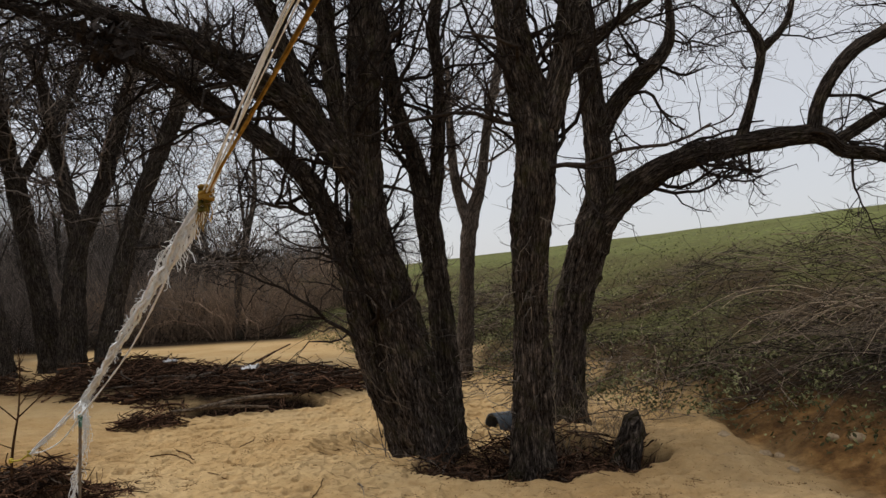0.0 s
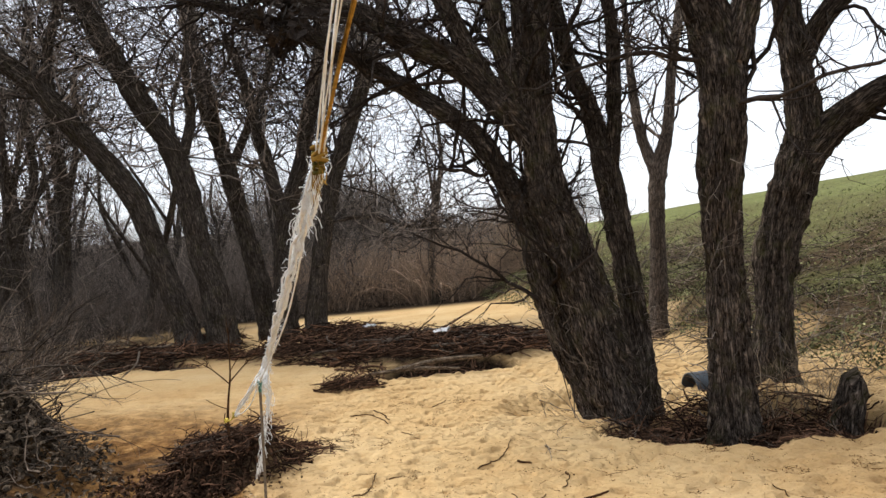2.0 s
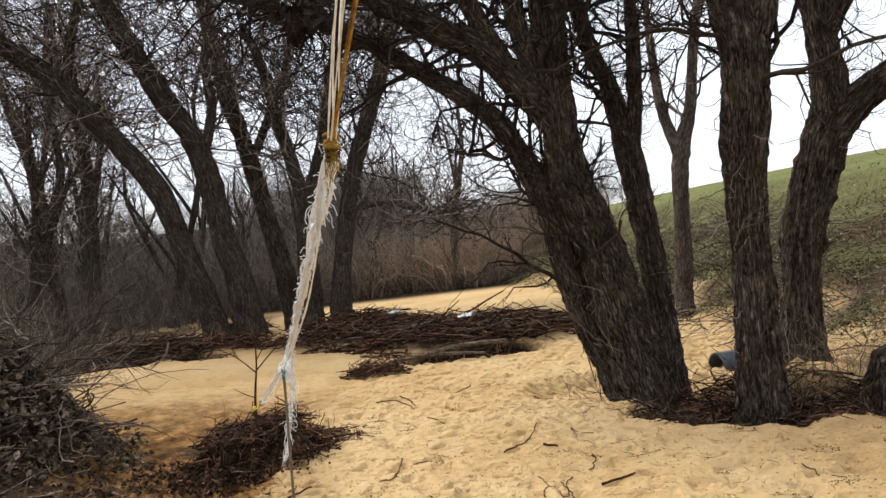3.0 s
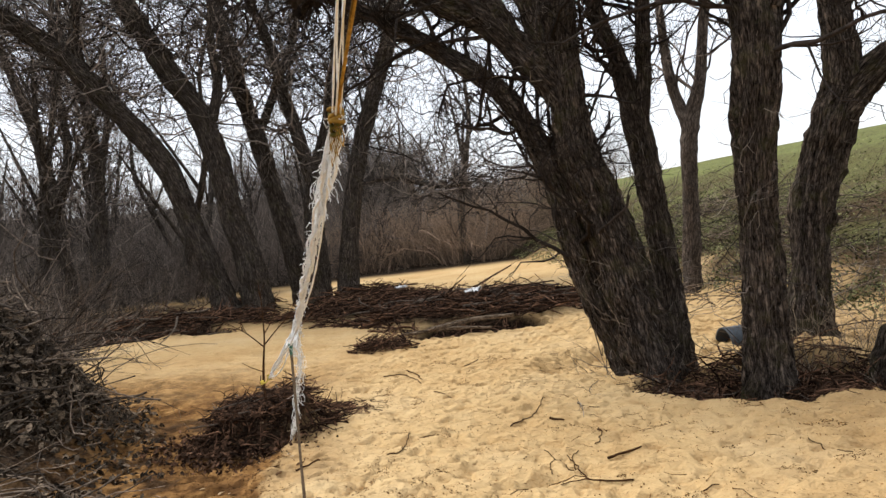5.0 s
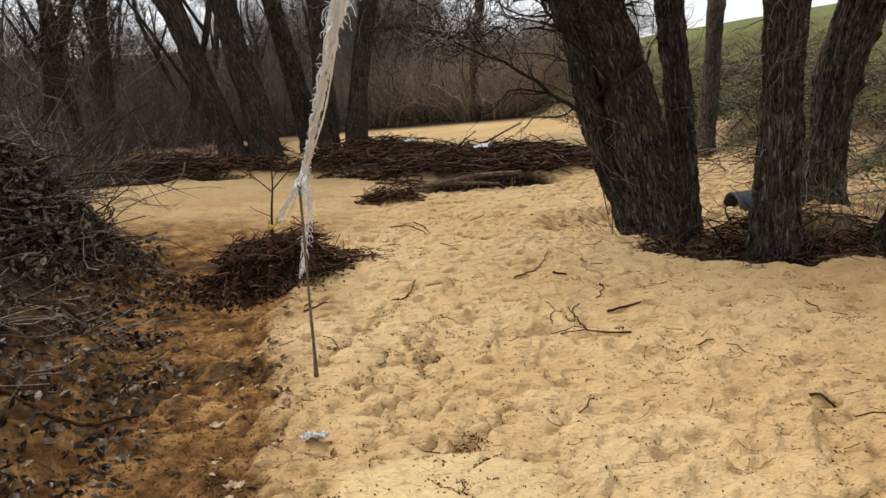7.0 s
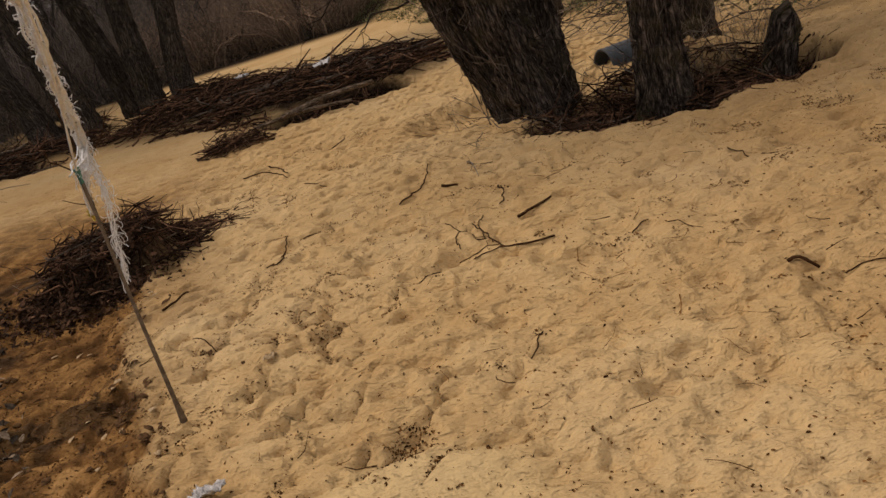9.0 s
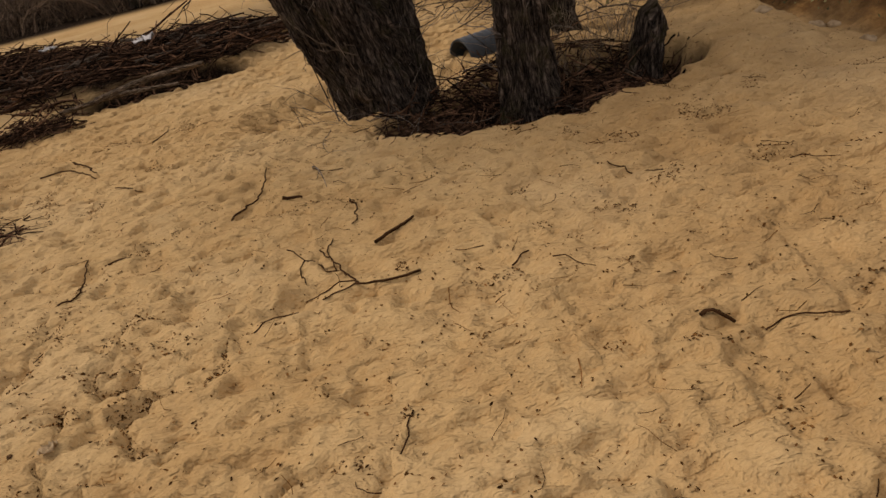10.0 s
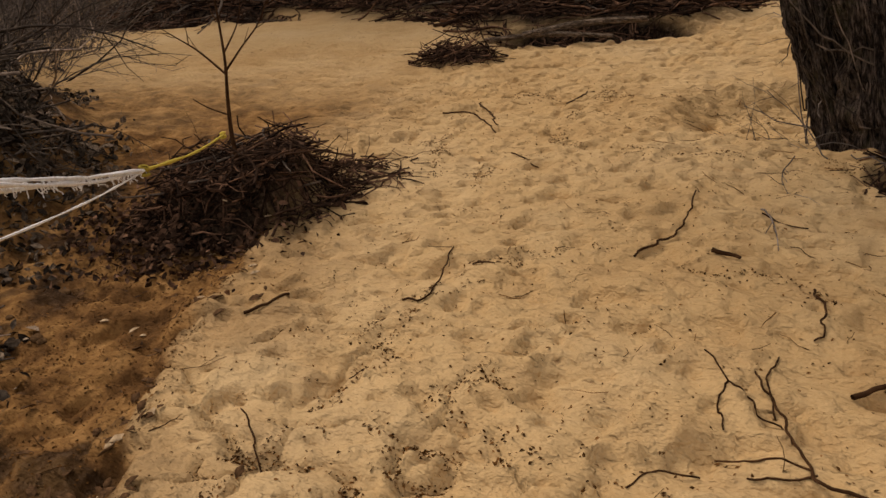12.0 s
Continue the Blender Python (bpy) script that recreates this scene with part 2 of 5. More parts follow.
WEED = plain_material("dry_weed_stalks", (0.13, 0.1, 0.07), (0.33, 0.26, 0.18), 20, wide=1.3)
SHOOT = plain_material("pale_shoots", (0.06, 0.05, 0.042), (0.19, 0.165, 0.14), 20, wide=1.5)
FLECK = plain_material("bark_flecks", (0.04, 0.018, 0.005), (0.15, 0.072, 0.023), 30, wide=1.5)
OLIVE = plain_material("olive_cord", (0.02, 0.02, 0.006), (0.16, 0.13, 0.03), 70)
CORD = plain_material("bright_yellow_cord", (0.4, 0.3, 0.04), (0.62, 0.5, 0.1), 40)


def ground_material():
    m, n, l, b = nodes_of("creek_ground", 0.95)
    co = n.new("ShaderNodeTexCoord")
    at = n.new("ShaderNodeAttribute")
    at.attribute_name = "tone"
    sp = n.new("ShaderNodeSeparateColor")
    l.new(at.outputs["Color"], sp.inputs[0])
    big = tex(n, l, "ShaderNodeTexNoise", 0.55, co.outputs["Object"], 5, 0.6)
    mid = tex(n, l, "ShaderNodeTexNoise", 4.5, co.outputs["Object"], 6, 0.65)
    fine = tex(n, l, "ShaderNodeTexNoise", 60, co.outputs["Object"], 4, 0.7)
    grit = tex(n, l, "ShaderNodeTexNoise", 17, co.outputs["Object"], 6, 0.7)
    speck = tex(n, l, "ShaderNodeTexNoise", 26, co.outputs["Object"], 5, 0.75)
    sand = ramp(n, l, big.outputs["Fac"], [(0.35, (0.5, 0.312, 0.132)), (0.5, (0.59, 0.398, 0.188)), (0.65, (0.645, 0.466, 0.248))])
    sand = mix(n, l, 0.28, sand, ramp(n, l, mid.outputs["Fac"], [(0.3, (0.36, 0.2, 0.07)), (0.5, (0.57, 0.37, 0.15)), (0.7, (0.68, 0.48, 0.23))]))
    sand = mix(n, l, 0.15, sand, ramp(n, l, fine.outputs["Fac"], [(0.3, (0.3, 0.19, 0.09)), (0.7, (0.7, 0.52, 0.3))]))
    sand = mix(n, l, ramp(n, l, speck.outputs["Fac"], [(0.66, (0, 0, 0)), (0.72, (0.7, 0.7, 0.7))]), sand, (0.11, 0.07, 0.04))
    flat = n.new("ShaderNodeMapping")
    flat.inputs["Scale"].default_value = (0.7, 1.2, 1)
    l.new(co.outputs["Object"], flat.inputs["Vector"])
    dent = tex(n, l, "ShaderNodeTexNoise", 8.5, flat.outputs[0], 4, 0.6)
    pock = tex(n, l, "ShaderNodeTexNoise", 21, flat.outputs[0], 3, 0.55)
    # shade of the small pits, painted into the sand colour
    pit_shade = ramp(n, l, pock.outputs["Fac"], [(0.27, (0.7, 0.7, 0.7)), (0.33, (0, 0, 0))])
    sand = mix(n, l, pit_shade, sand, (0.2, 0.115, 0.05))
    wet = ramp(n, l, mid.outputs["Fac"], [(0.3, (0.06, 0.03, 0.011)), (0.44, (0.15, 0.074, 0.026)), (0.54, (0.26, 0.135, 0.046)), (0.68, (0.42, 0.235, 0.088))])
    wet = mix(n, l, ramp(n, l, speck.outputs["Fac"], [(0.61, (0, 0, 0)), (0.68, (0.8, 0.8, 0.8))]), wet, (0.07, 0.05, 0.035))
    litter = ramp(n, l, speck.outputs["Fac"], [(0.38, (0.005, 0.0034, 0.0023)), (0.5, (0.022, 0.014, 0.0085)), (0.68, (0.1, 0.067, 0.042))])
    grass = mix(n, l, ramp(n, l, mid.outputs["Fac"], [(0.35, (0, 0, 0)), (0.65, (1, 1, 1))]), mix(n, l, speck.outputs["Fac"], (0.07, 0.075, 0.03), (0.17, 0.16, 0.075)), mix(n, l, grit.outputs["Fac"], (0.14, 0.17, 0.045), (0.27, 0.29, 0.095)))
    sand = mix(n, l, at.outputs["Alpha"], sand, mix(n, l, mid.outputs["Fac"], (0.62, 0.43, 0.2), (0.69, 0.5, 0.255)))
    col = mix(n, l, sp.outputs[0], sand, wet)
    col = mix(n, l, sp.outputs[1], col, litter)
    col = mix(n, l, sp.outputs[2], col, grass)
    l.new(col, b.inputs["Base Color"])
    one = bump(n, l, b, fine.outputs["Fac"], 0.5, 0.008)
    two = bump(n, l, b, grit.outputs["Fac"], 0.6, 0.018, one)
    three = bump(n, l, b, dent.outputs["Fac"], 0.8, 0.07, two)
    bump(n, l, b, pock.outputs["Fac"], 0.7, 0.035, three)
    return m


GROUND = ground_material()

# ---------------------------------------------------------------- ground
EDGE_Y = [-4, 0.5, 2.67, 3.53, 4.85, 5.95, 6.6, 7.4]
EDGE_X = [-1.1, -1.25, -1.62, -2.05, -2.8, -3.2, -3.5, -4.8]
FOOT_Y = [-4, 1, 2.56, 3.94, 5.3, 6.3, 7.5, 9]
FOOT_X = [-1.9, -2.2, -2.75, -3.45, -4.55, -5.3, -6.4, -9]
TOE_Y = [-30, -5, 5, 7.5, 9, 11.5, 17, 26, 36, 60, 200]
TOE_X = [9, 6, 4.2, 3.0, 2.2, 1.2, -1.5, -5, -9, -20, -80]


def patch(x, y, cx, cy, rx, ry, seed=1):
    r = np.sqrt(((x - cx) / rx) ** 2 + ((y - cy) / ry) ** 2)
    return smooth((1.0 + 0.25 * noise2(x, y, 0.8, seed) - r) / 0.3)


def lips(x, y):
    """Crusted sand: low sheets that end in small scalloped drops."""
    s = 2.4 * noise2(x, y * 1.35, 0.8, 25) + 0.8 * noise2(x, y, 0.22, 26) + 0.3 * noise2(x, y, 0.08, 27) + 0.5 * y - 0.2 * x
    mask = smooth((noise2(x, y, 1.3, 28) + 0.25) / 0.4)
    return (s - np.floor(s)) * mask


def crust(x, y):
    """Cracks between plates of dried crust, and how far the sand is crusted."""
    u = x + 0.1 * noise2(x, y, 0.22, 71) + 0.04 * noise2(x, y, 0.07, 72)
    w = 1.35 * y + 0.1 * noise2(x, y, 0.22, 73) + 0.04 * noise2(x, y, 0.07, 74)
    a = np.abs(noise2(u, w, 0.3, 75))
    b = np.abs(noise2(u, w, 0.19, 76)) + 0.25 * np.clip(noise2(x, y, 0.5, 77), 0, 1)
    split = np.maximum(1 - smooth(a / 0.06), 0.8 * (1 - smooth(b / 0.06)))
    side = x - np.interp(y, EDGE_Y, EDGE_X)
    where = smooth((side + 0.25) / 0.2) * (1 - smooth((side - 1.0 - 0.5 * noise2(x, y, 0.8, 78)) / 0.8)) * smooth((5.6 - y) / 1.2)
    return split, where * smooth((noise2(x, y, 0.6, 79) + 0.65) / 0.5)


def zones(x, y):
    """Height of the ground, and how far it is gully, litter and grass."""
    xe = np.interp(y, EDGE_Y, EDGE_X) + 0.12 * noise2(x, y, 0.5, 2) + 0.07 * noise2(x, y, 0.17, 3) + 0.04 * noise2(x, y, 0.07, 18)
    xf = np.interp(y, FOOT_Y, FOOT_X) + 0.2 * noise2(x, y, 0.9, 4)
    xt = np.interp(y, TOE_Y, TOE_X) + 0.5 * noise2(x, y, 2.5, 5)
    near = smooth((7.3 - y) / 0.7)
    gully = smooth((xe - x) / 0.15) * near
    bank = np.clip(xf - x, 0, 9)
    rise = 1.05 * (1 - np.exp(-bank * 0.62)) * smooth((9.5 - y) / 3)
    d = np.clip((x - xt) * 0.93, 0, 99)
    hill = 4.1 * (1 - np.exp(-(d / 11.0) ** 1.2)) + 0.25 * smooth(d / 1.2)
    mat = np.maximum(patch(x, y, -3.2, 12.85, 1.9, 1.95), patch(x, y, -5.9, 14.4, 2.1, 1.7)) + smooth((noise2(x, y, 1.5, 44) + 0.25) / 0.3) * np.maximum(patch(x, y, -11.2, 14.2, 3.6, 1.4), patch(x, y, -9.2, 18.0, 3.0, 1.5))
    ring = np.sqrt(((x - 0.8) / 1.2) ** 2 + ((y - 7.12) / 0.76) ** 2)
    hollow = smooth((1.0 + 0.12 * noise2(x, y, 0.4, 1) + 0.12 * noise2(x, y, 0.16, 86) - ring) / 0.18)
    trench = smooth((1 + 0.2 * noise2(x, y, 0.5, 61) - np.hypot((x + 3.0) / 1.35, (y - 11.05) / 0.42)) / 0.15)
    trench = np.maximum(trench, patch(x, y, -11.2, 13.2, 3.4, 0.4, 62))
    heaped = smooth((1.0 + 0.15 * noise2(x, y, 0.7, 63) - np.hypot((x + 6.65) / 1.75, (y - 5.6) / 1.75)) / 0.85)
    # trenches take the dark litter tone for the black shade before the mats
    mound = hollow + trench + heaped + patch(x, y, -3.68, 6.05, 0.75, 0.62)
    pile = patch(x, y, -3.95, 9.95, 0.45, 0.3)
    far = np.hypot(x, y)
    ridge = 10.5 * smooth((far - 45) / 60) * (0.75 + 0.3 * noise2(x, y, 30, 8)) * smooth((6 - d) / 6)
    z = -0.055 * gully * (1 + 1.0 * smooth((xe - x) / 0.6)) + rise + hill + 0.16 * np.clip(mat, 0, 1) - 0.2 * hollow * (1 + 0.5 * noise2(x, y, 0.3, 87)) + 0.05 * pile + ridge
    z += 0.85 * heaped - 0.22 * trench - 0.16 * patch(x, y, -0.5, 8.2, 1.1, 0.8, 64) + 0.1 * patch(x, y, 1.4, 8.0, 0.5, 0.3, 65) * (1 + noise2(x, y, 0.2, 88))
    z += 0.1 * patch(x, y, 2.35, 7.4, 0.6, 1.3, 66) - 0.1 * smooth((x - 2.7) / 0.4) * (1 - smooth(d / 0.6)) * smooth((y - 4.5) / 1.5)
    z += 0.28 * patch(x, y, -3.62, 6.12, 0.62, 0.5)
    flat = 1 - smooth(d / 0.5)
    z += 0.03 * noise2(x, y, 1.6, 9) + 0.011 * noise2(x, y, 0.45, 10) * flat
    close = smooth((17 - far) / 6) * flat
    silt = patch(x, y, -0.85, 2.62, 0.6, 0.5, 46)
    close = close * (1 - 0.75 * silt)
    dents = np.clip(noise2(x * 0.7, y, 0.13, 11) - 0.05, 0, 1)
    z -= close * (0.036 * dents + 0.018 * noise2(x * 0.55, y, 0.1, 12) + 0.017 * noise2(x, y, 0.055, 13))
    prints = np.maximum(smooth((noise2(x * 0.6, y, 0.1, 67) + 0.25 * noise2(x, y, 0.9, 68) - 0.2) / 0.22), 0.75 * smooth((noise2(x * 0.55, y, 0.05, 92) - 0.36) / 0.2))
    z -= close * 0.036 * prints
    z += close * 0.017 * lips(x, y) * (1 - 0.5 * gully)
    split, crusted = crust(x, y)
    z -= close * crusted * split * (0.05 + 0.02 * noise2(x, y, 0.045, 69))
    z += close * crusted * 0.03 * np.clip(noise2(x, y, 0.05, 70), 0, 1) * smooth((split - 0.1) / 0.2)
    z += close * np.maximum(0.35 * gully, smooth(bank / 0.3)) * (0.08 * np.clip(noise2(x, y, 0.22, 19), 0, 1) + 0.03 * noise2(x, y, 0.08, 20))
    litter = np.clip(mat + mound + pile, 0, 1)
    litter = np.maximum(litter, smooth((np.minimum(xf - x, 9) + 0.3 * noise2(x, y, 0.3, 29) + 0.3 * noise2(x, y, 0.1, 30)) / 0.75) * 0.95 * smooth((9.5 - y) / 2))
    litter = np.maximum(litter, 0.92 * smooth((x - xt - 0.35 + 0.5 * noise2(x, y, 0.7, 50)) / 0.8))
    litter = np.maximum(litter, 0.75 * smooth((noise2(x, y, 0.5, 80) - 0.1) / 0.2) * gully * smooth((noise2(x, y, 0.12, 81) + 0.3) / 0.4))
    woods = smooth((y - (26 + 0.25 * (x + 5))) / 2.0) * (1 - smooth((d - 2) / 3))
    woods = np.maximum(woods, 0.8 * smooth((far - 45) / 10) * (1 - smooth((d - 2) / 3)))
    woods = np.maximum(woods, smooth((-x - 13.5 + 0.1 * y) / 2.0) * smooth((y - 10) / 2) * (0.65 + 0.5 * noise2(x, y, 1.7, 14)))
    litter = np.maximum(litter, 0.6 * smooth((x - 2.9 + 0.4 * noise2(x, y, 0.5, 90)) / 0.5) * smooth((y - 4.0) / 1.5) * (1 - smooth((y - 9) / 1)) * smooth((noise2(x, y, 0.25, 91) + 0.3) / 0.5))
    litter = np.clip(np.maximum(litter, woods), 0, 1)
    grass = smooth((d - 4.0 + 2.2 * noise2(x, y, 3.0, 15)) / 6.0) * (0.85 + 0.3 * noise2(x, y, 1.2, 16))
    grass = np.clip(np.maximum(grass, 0.5 * smooth((d - 0.8) / 1.5) * smooth((noise2(x, y, 0.9, 89) + 0.3) / 0.6)), 0, 1)
    damp_and_tint = 0.95 * smooth((x - 2.75 + 0.35 * noise2(x, y, 0.6, 17)) / 0.5) * (1 - smooth((d - 0.8) / 1)) * smooth((y - 3.5) / 2)
    # sand takes a quarter of the gully tone towards positive x
    damp_and_tint = np.maximum(damp_and_tint, 0.25 * smooth((x - 0.0 + 0.7 * noise2(x, y, 1.4, 47)) / 1.2) * (1 - smooth(d / 0.4)))
    damp_and_tint = np.maximum(damp_and_tint, 0.42 * smooth((xe + 0.6 + 0.35 * noise2(x, y, 0.5, 48) - x) / 0.6) * near * (1 - silt))
    wet = np.clip(gully * (0.88 + 0.3 * noise2(x, y, 0.45, 82)) + smooth(bank / 0.5) * smooth((9.0 - y) / 2) + damp_and_tint + 0.55 * smooth((-x - 3.0) / 1.2) * smooth((9.3 - y) / 1.5) + 0.3 * smooth((-x - 3.6) / 1.0) * smooth((11.5 - y) / 2.5) * (0.8 + 0.6 * noise2(x, y, 0.7, 83)), 0, 1)
    return z, wet, litter, grass, silt


def height(x, y):
    return zones(np.atleast_1d(np.asarray(x, float)), np.atleast_1d(np.asarray(y, float)))[0]


def axis_steps(lo, hi, fine, far_lo, far_hi):
    mid = np.arange(lo, hi, fine)
    up, down, s = [mid[-1]], [mid[0]], fine
    while up[-1] < far_hi:
        s *= 1.065
        up.append(up[-1] + s)
    s = fine
    while down[-1] > far_lo:
        s *= 1.065
        down.append(down[-1] - s)
    return np.concatenate([down[:0:-1], mid, up[1:]])


gx = axis_steps(-3.4, 1.9, 0.016, -900, 900)
gy = axis_steps(2.0, 11.3, 0.016, -900, 900)
X, Y = np.meshgrid(gx, gy)
zz, wet, litter, grass, silt = zones(X.ravel(), Y.ravel())
idx = np.arange(X.size).reshape(X.shape)
quads = np.stack([idx[:-1, :-1], idx[:-1, 1:], idx[1:, 1:], idx[1:, :-1]], -1).reshape(-1, 4)
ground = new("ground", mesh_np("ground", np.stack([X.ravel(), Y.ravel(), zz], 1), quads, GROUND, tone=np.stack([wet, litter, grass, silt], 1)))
tagged(ground, "pale rippled sand creek bed between leaf-strewn earth banks", "ground", kind="structure")


# ---------------------------------------------------------------- trees
def tree(name, label, limbs, material, twigs=(40, 160, 420), sides=28, step=0.04, rough=0.16, reach=(0.8, 2.2), group="", twig_material=None, up=0.5, least=0.0028, flare=1.25, sprouts=0):
    """A bare tree: its trunk and limbs as parts, and a crown of branches and twigs."""
    ob = thing(name, label, "tree", limbs[0][0][:3], group)
    lines = []
    for i, pts in enumerate(limbs):
        c = spline(pts, step)
        if i == 0:
            c[:, 3] *= 1 + (flare - 1) * np.exp(-np.arange(len(c)) * step / 0.25)
        v, q, g = tubes(c[None, :, :3], c[None, :, 3], sides, rough=rough, seed=len(name) + i * 3.7)
        if i == 0:
            trunk = child("trunk", mesh_np("trunk", v, q, material, g), ob)
        else:
            child("limb", mesh_np("limb", v, q, material, g), trunk)
        s = np.linspace(0, len(c) - 1, 14).astype(int)
        lines.append(c[s])
    L = np.array(lines)
    # the trunk bears branches in its upper part alone
    P = L[:, :, :3].copy()
    P[0] = P[0, 5:][np.linspace(0, 8, 14).astype(int)] + np.linspace(0, 0.001, 14)[:, None]
    R = L[:, :, 3].copy()
    R[0] = R[0, 5:][np.linspace(0, 8, 14).astype(int)]
    a, ra = grow(P, R, twigs[0], reach, (0.6, 1.3), 0.24, 10, up, 0.26, 0.15, 0.008, 0.026)
    b, rb = grow(a, ra, twigs[1], (reach[0] * 0.4, reach[1] * 0.55), (0.5, 1.2), 0.6, 7, up, 0.34, 0.1, least * 1.4, 0.013)
    if sprouts:
        S = L[:, :, :3] + rng.normal(size=L[:, :, :3].shape) * 0.001
        s1, t1 = grow(S, L[:, :, 3], sprouts, (0.15, 0.65), (0.9, 1.5), 0.05, 7, 0.3, 0.45, 0.0, 0.003, 0.006)
        s2, t2 = grow(s1, t1, sprouts * 2, (0.08, 0.3), (0.4, 1.1), 0.7, 4, 0.2, 0.25, 0.1, 0.002, 0.004)
        v, q, g = join(tubes(s1, t1, 4), tubes(s2, t2, 3))
        child("shoot_growth", mesh_np("shoot_growth", v, q, SHOOT, g), trunk, "thin pale shoots along the trunk", "stuff")
    c, rc = grow(b, rb, twigs[2], (reach[0] * 0.2, reach[1] * 0.35), (0.5, 1.3), 0.55, 5, up * 0.4, 0.4, 0.1, least, 0.007)
    v, q, g = join(tubes(a, ra, 5), tubes(b, rb, 4), tubes(c, rc, 3))
    child("crown", mesh_np("crown", v, q, twig_material or material, g), ob, kind="stuff")
    return ob


tree("leaning_tree", "large leaning bare tree with twin furrowed brown trunks", [
    [(-0.15, 7.73, -0.30, 0.313), (-0.29, 7.73, 0.45, 0.282), (-0.44, 7.72, 1.15, 0.257), (-0.56, 7.72, 1.73, 0.228), (-0.71, 7.70, 2.32, 0.203), (-0.75, 7.70, 3.20, 0.193), (-0.72, 7.70, 4.09, 0.200), (-0.65, 7.70, 5.31, 0.171), (-0.65, 7.70, 6.53, 0.130)],
    [(-0.33, 7.89, -0.34, 0.216), (-0.55, 7.89, 0.31, 0.195), (-0.74, 7.88, 0.90, 0.201), (-0.91, 7.87, 1.74, 0.171), (-1.08, 7.87, 2.24, 0.143), (-1.39, 7.86, 2.87, 0.114), (-1.99, 7.83, 3.41, 0.105), (-2.74, 7.79, 3.97, 0.094), (-3.66, 7.76, 4.49, 0.077), (-4.87, 7.72, 5.02, 0.056)],
    [(-0.76, 7.70, 2.73, 0.178), (-1.02, 7.69, 3.09, 0.178), (-1.47, 7.67, 3.62, 0.158), (-1.97, 7.65, 3.93, 0.141), (-2.54, 7.63, 4.34, 0.123), (-3.40, 7.60, 4.63, 0.102), (-4.31, 7.55, 5.17, 0.071)],
    [(-1.24, 7.68, 3.43, 0.127), (-1.48, 7.67, 4.01, 0.112), (-1.70, 7.66, 4.61, 0.097), (-1.99, 7.65, 5.46, 0.072)],
    [(-0.76, 7.70, 2.96, 0.127), (-0.97, 7.69, 3.45, 0.118), (-1.08, 7.69, 4.11, 0.107), (-1.11, 7.68, 4.83, 0.098), (-1.20, 7.68, 5.93, 0.061)],
], BARK, twigs=(170, 950, 3800), reach=(0.6, 1.8), sides=72, step=0.03, rough=0.3, least=0.0038, sprouts=460, flare=1.08, twig_material=TWIG_DARK)
tree("forked_tree", "slender dark forked tree behind the leaning trunks", [
    [(0.02, 8.23, -0.33, 0.198), (0.00, 8.23, 0.77, 0.160), (-0.07, 8.23, 1.71, 0.155), (-0.12, 8.23, 2.33, 0.151), (-0.25, 8.23, 3.09, 0.113), (-0.42, 8.23, 3.61, 0.103), (-0.52, 8.23, 4.31, 0.092), (-0.67, 8.23, 5.16, 0.077), (-0.85, 8.23, 6.35, 0.050)],
    [(-0.10, 8.23, 2.40, 0.108), (0.00, 8.23, 3.08, 0.091), (0.06, 8.23, 3.91, 0.081), (0.02, 8.23, 4.54, 0.081), (0.20, 8.23, 5.38, 0.061), (0.32, 8.23, 6.48, 0.033)],
], BARK, twigs=(55, 300, 1200), reach=(0.6, 1.6), rough=0.3, least=0.004, sides=44, sprouts=240, twig_material=TWIG_DARK)
tree("slim_tree", "slim pale bare tree at the slope foot", [
    [(0.26, 13.53, -0.51, 0.192), (0.43, 13.52, 1.71, 0.163), (0.54, 13.51, 2.72, 0.164), (0.78, 13.50, 3.53, 0.113), (0.94, 13.49, 4.56, 0.103), (1.24, 13.48, 5.90, 0.083), (1.53, 13.46, 7.67, 0.052)],
    [(0.52, 13.51, 2.72, 0.133), (0.33, 13.52, 3.45, 0.103), (0.26, 13.53, 4.39, 0.082), (0.26, 13.53, 5.85, 0.052)],
], BARK_PALE, twigs=(36, 140, 420), reach=(0.8, 2.0), sides=14, twig_material=BRUSH)
tree("upright_tree", "thick upright bare tree with furrowed brown bark", [
    [(0.75, 6.96, -0.20, 0.214), (0.77, 6.95, 0.62, 0.181), (0.79, 6.95, 1.35, 0.168), (0.82, 6.95, 1.87, 0.183), (0.90, 6.94, 2.55, 0.202), (0.93, 6.94, 3.13, 0.225), (0.84, 6.95, 3.62, 0.198), (0.75, 6.96, 4.06, 0.171), (0.71, 6.96, 4.66, 0.154), (0.67, 6.96, 5.99, 0.106)],
    [(1.02, 6.93, 3.07, 0.161), (1.17, 6.91, 3.54, 0.133), (1.27, 6.90, 3.96, 0.133), (1.36, 6.90, 4.50, 0.116), (1.60, 6.87, 5.62, 0.079)],
    [(1.27, 6.90, 3.80, 0.092), (1.56, 6.87, 3.94, 0.059), (1.83, 6.85, 4.11, 0.055), (2.20, 6.81, 4.37, 0.045), (2.73, 6.76, 4.80, 0.027)],
], BARK, twigs=(55, 300, 1200), reach=(0.6, 1.8), sides=72, step=0.03, rough=0.3, least=0.0038, sprouts=240, twig_material=TWIG_DARK)
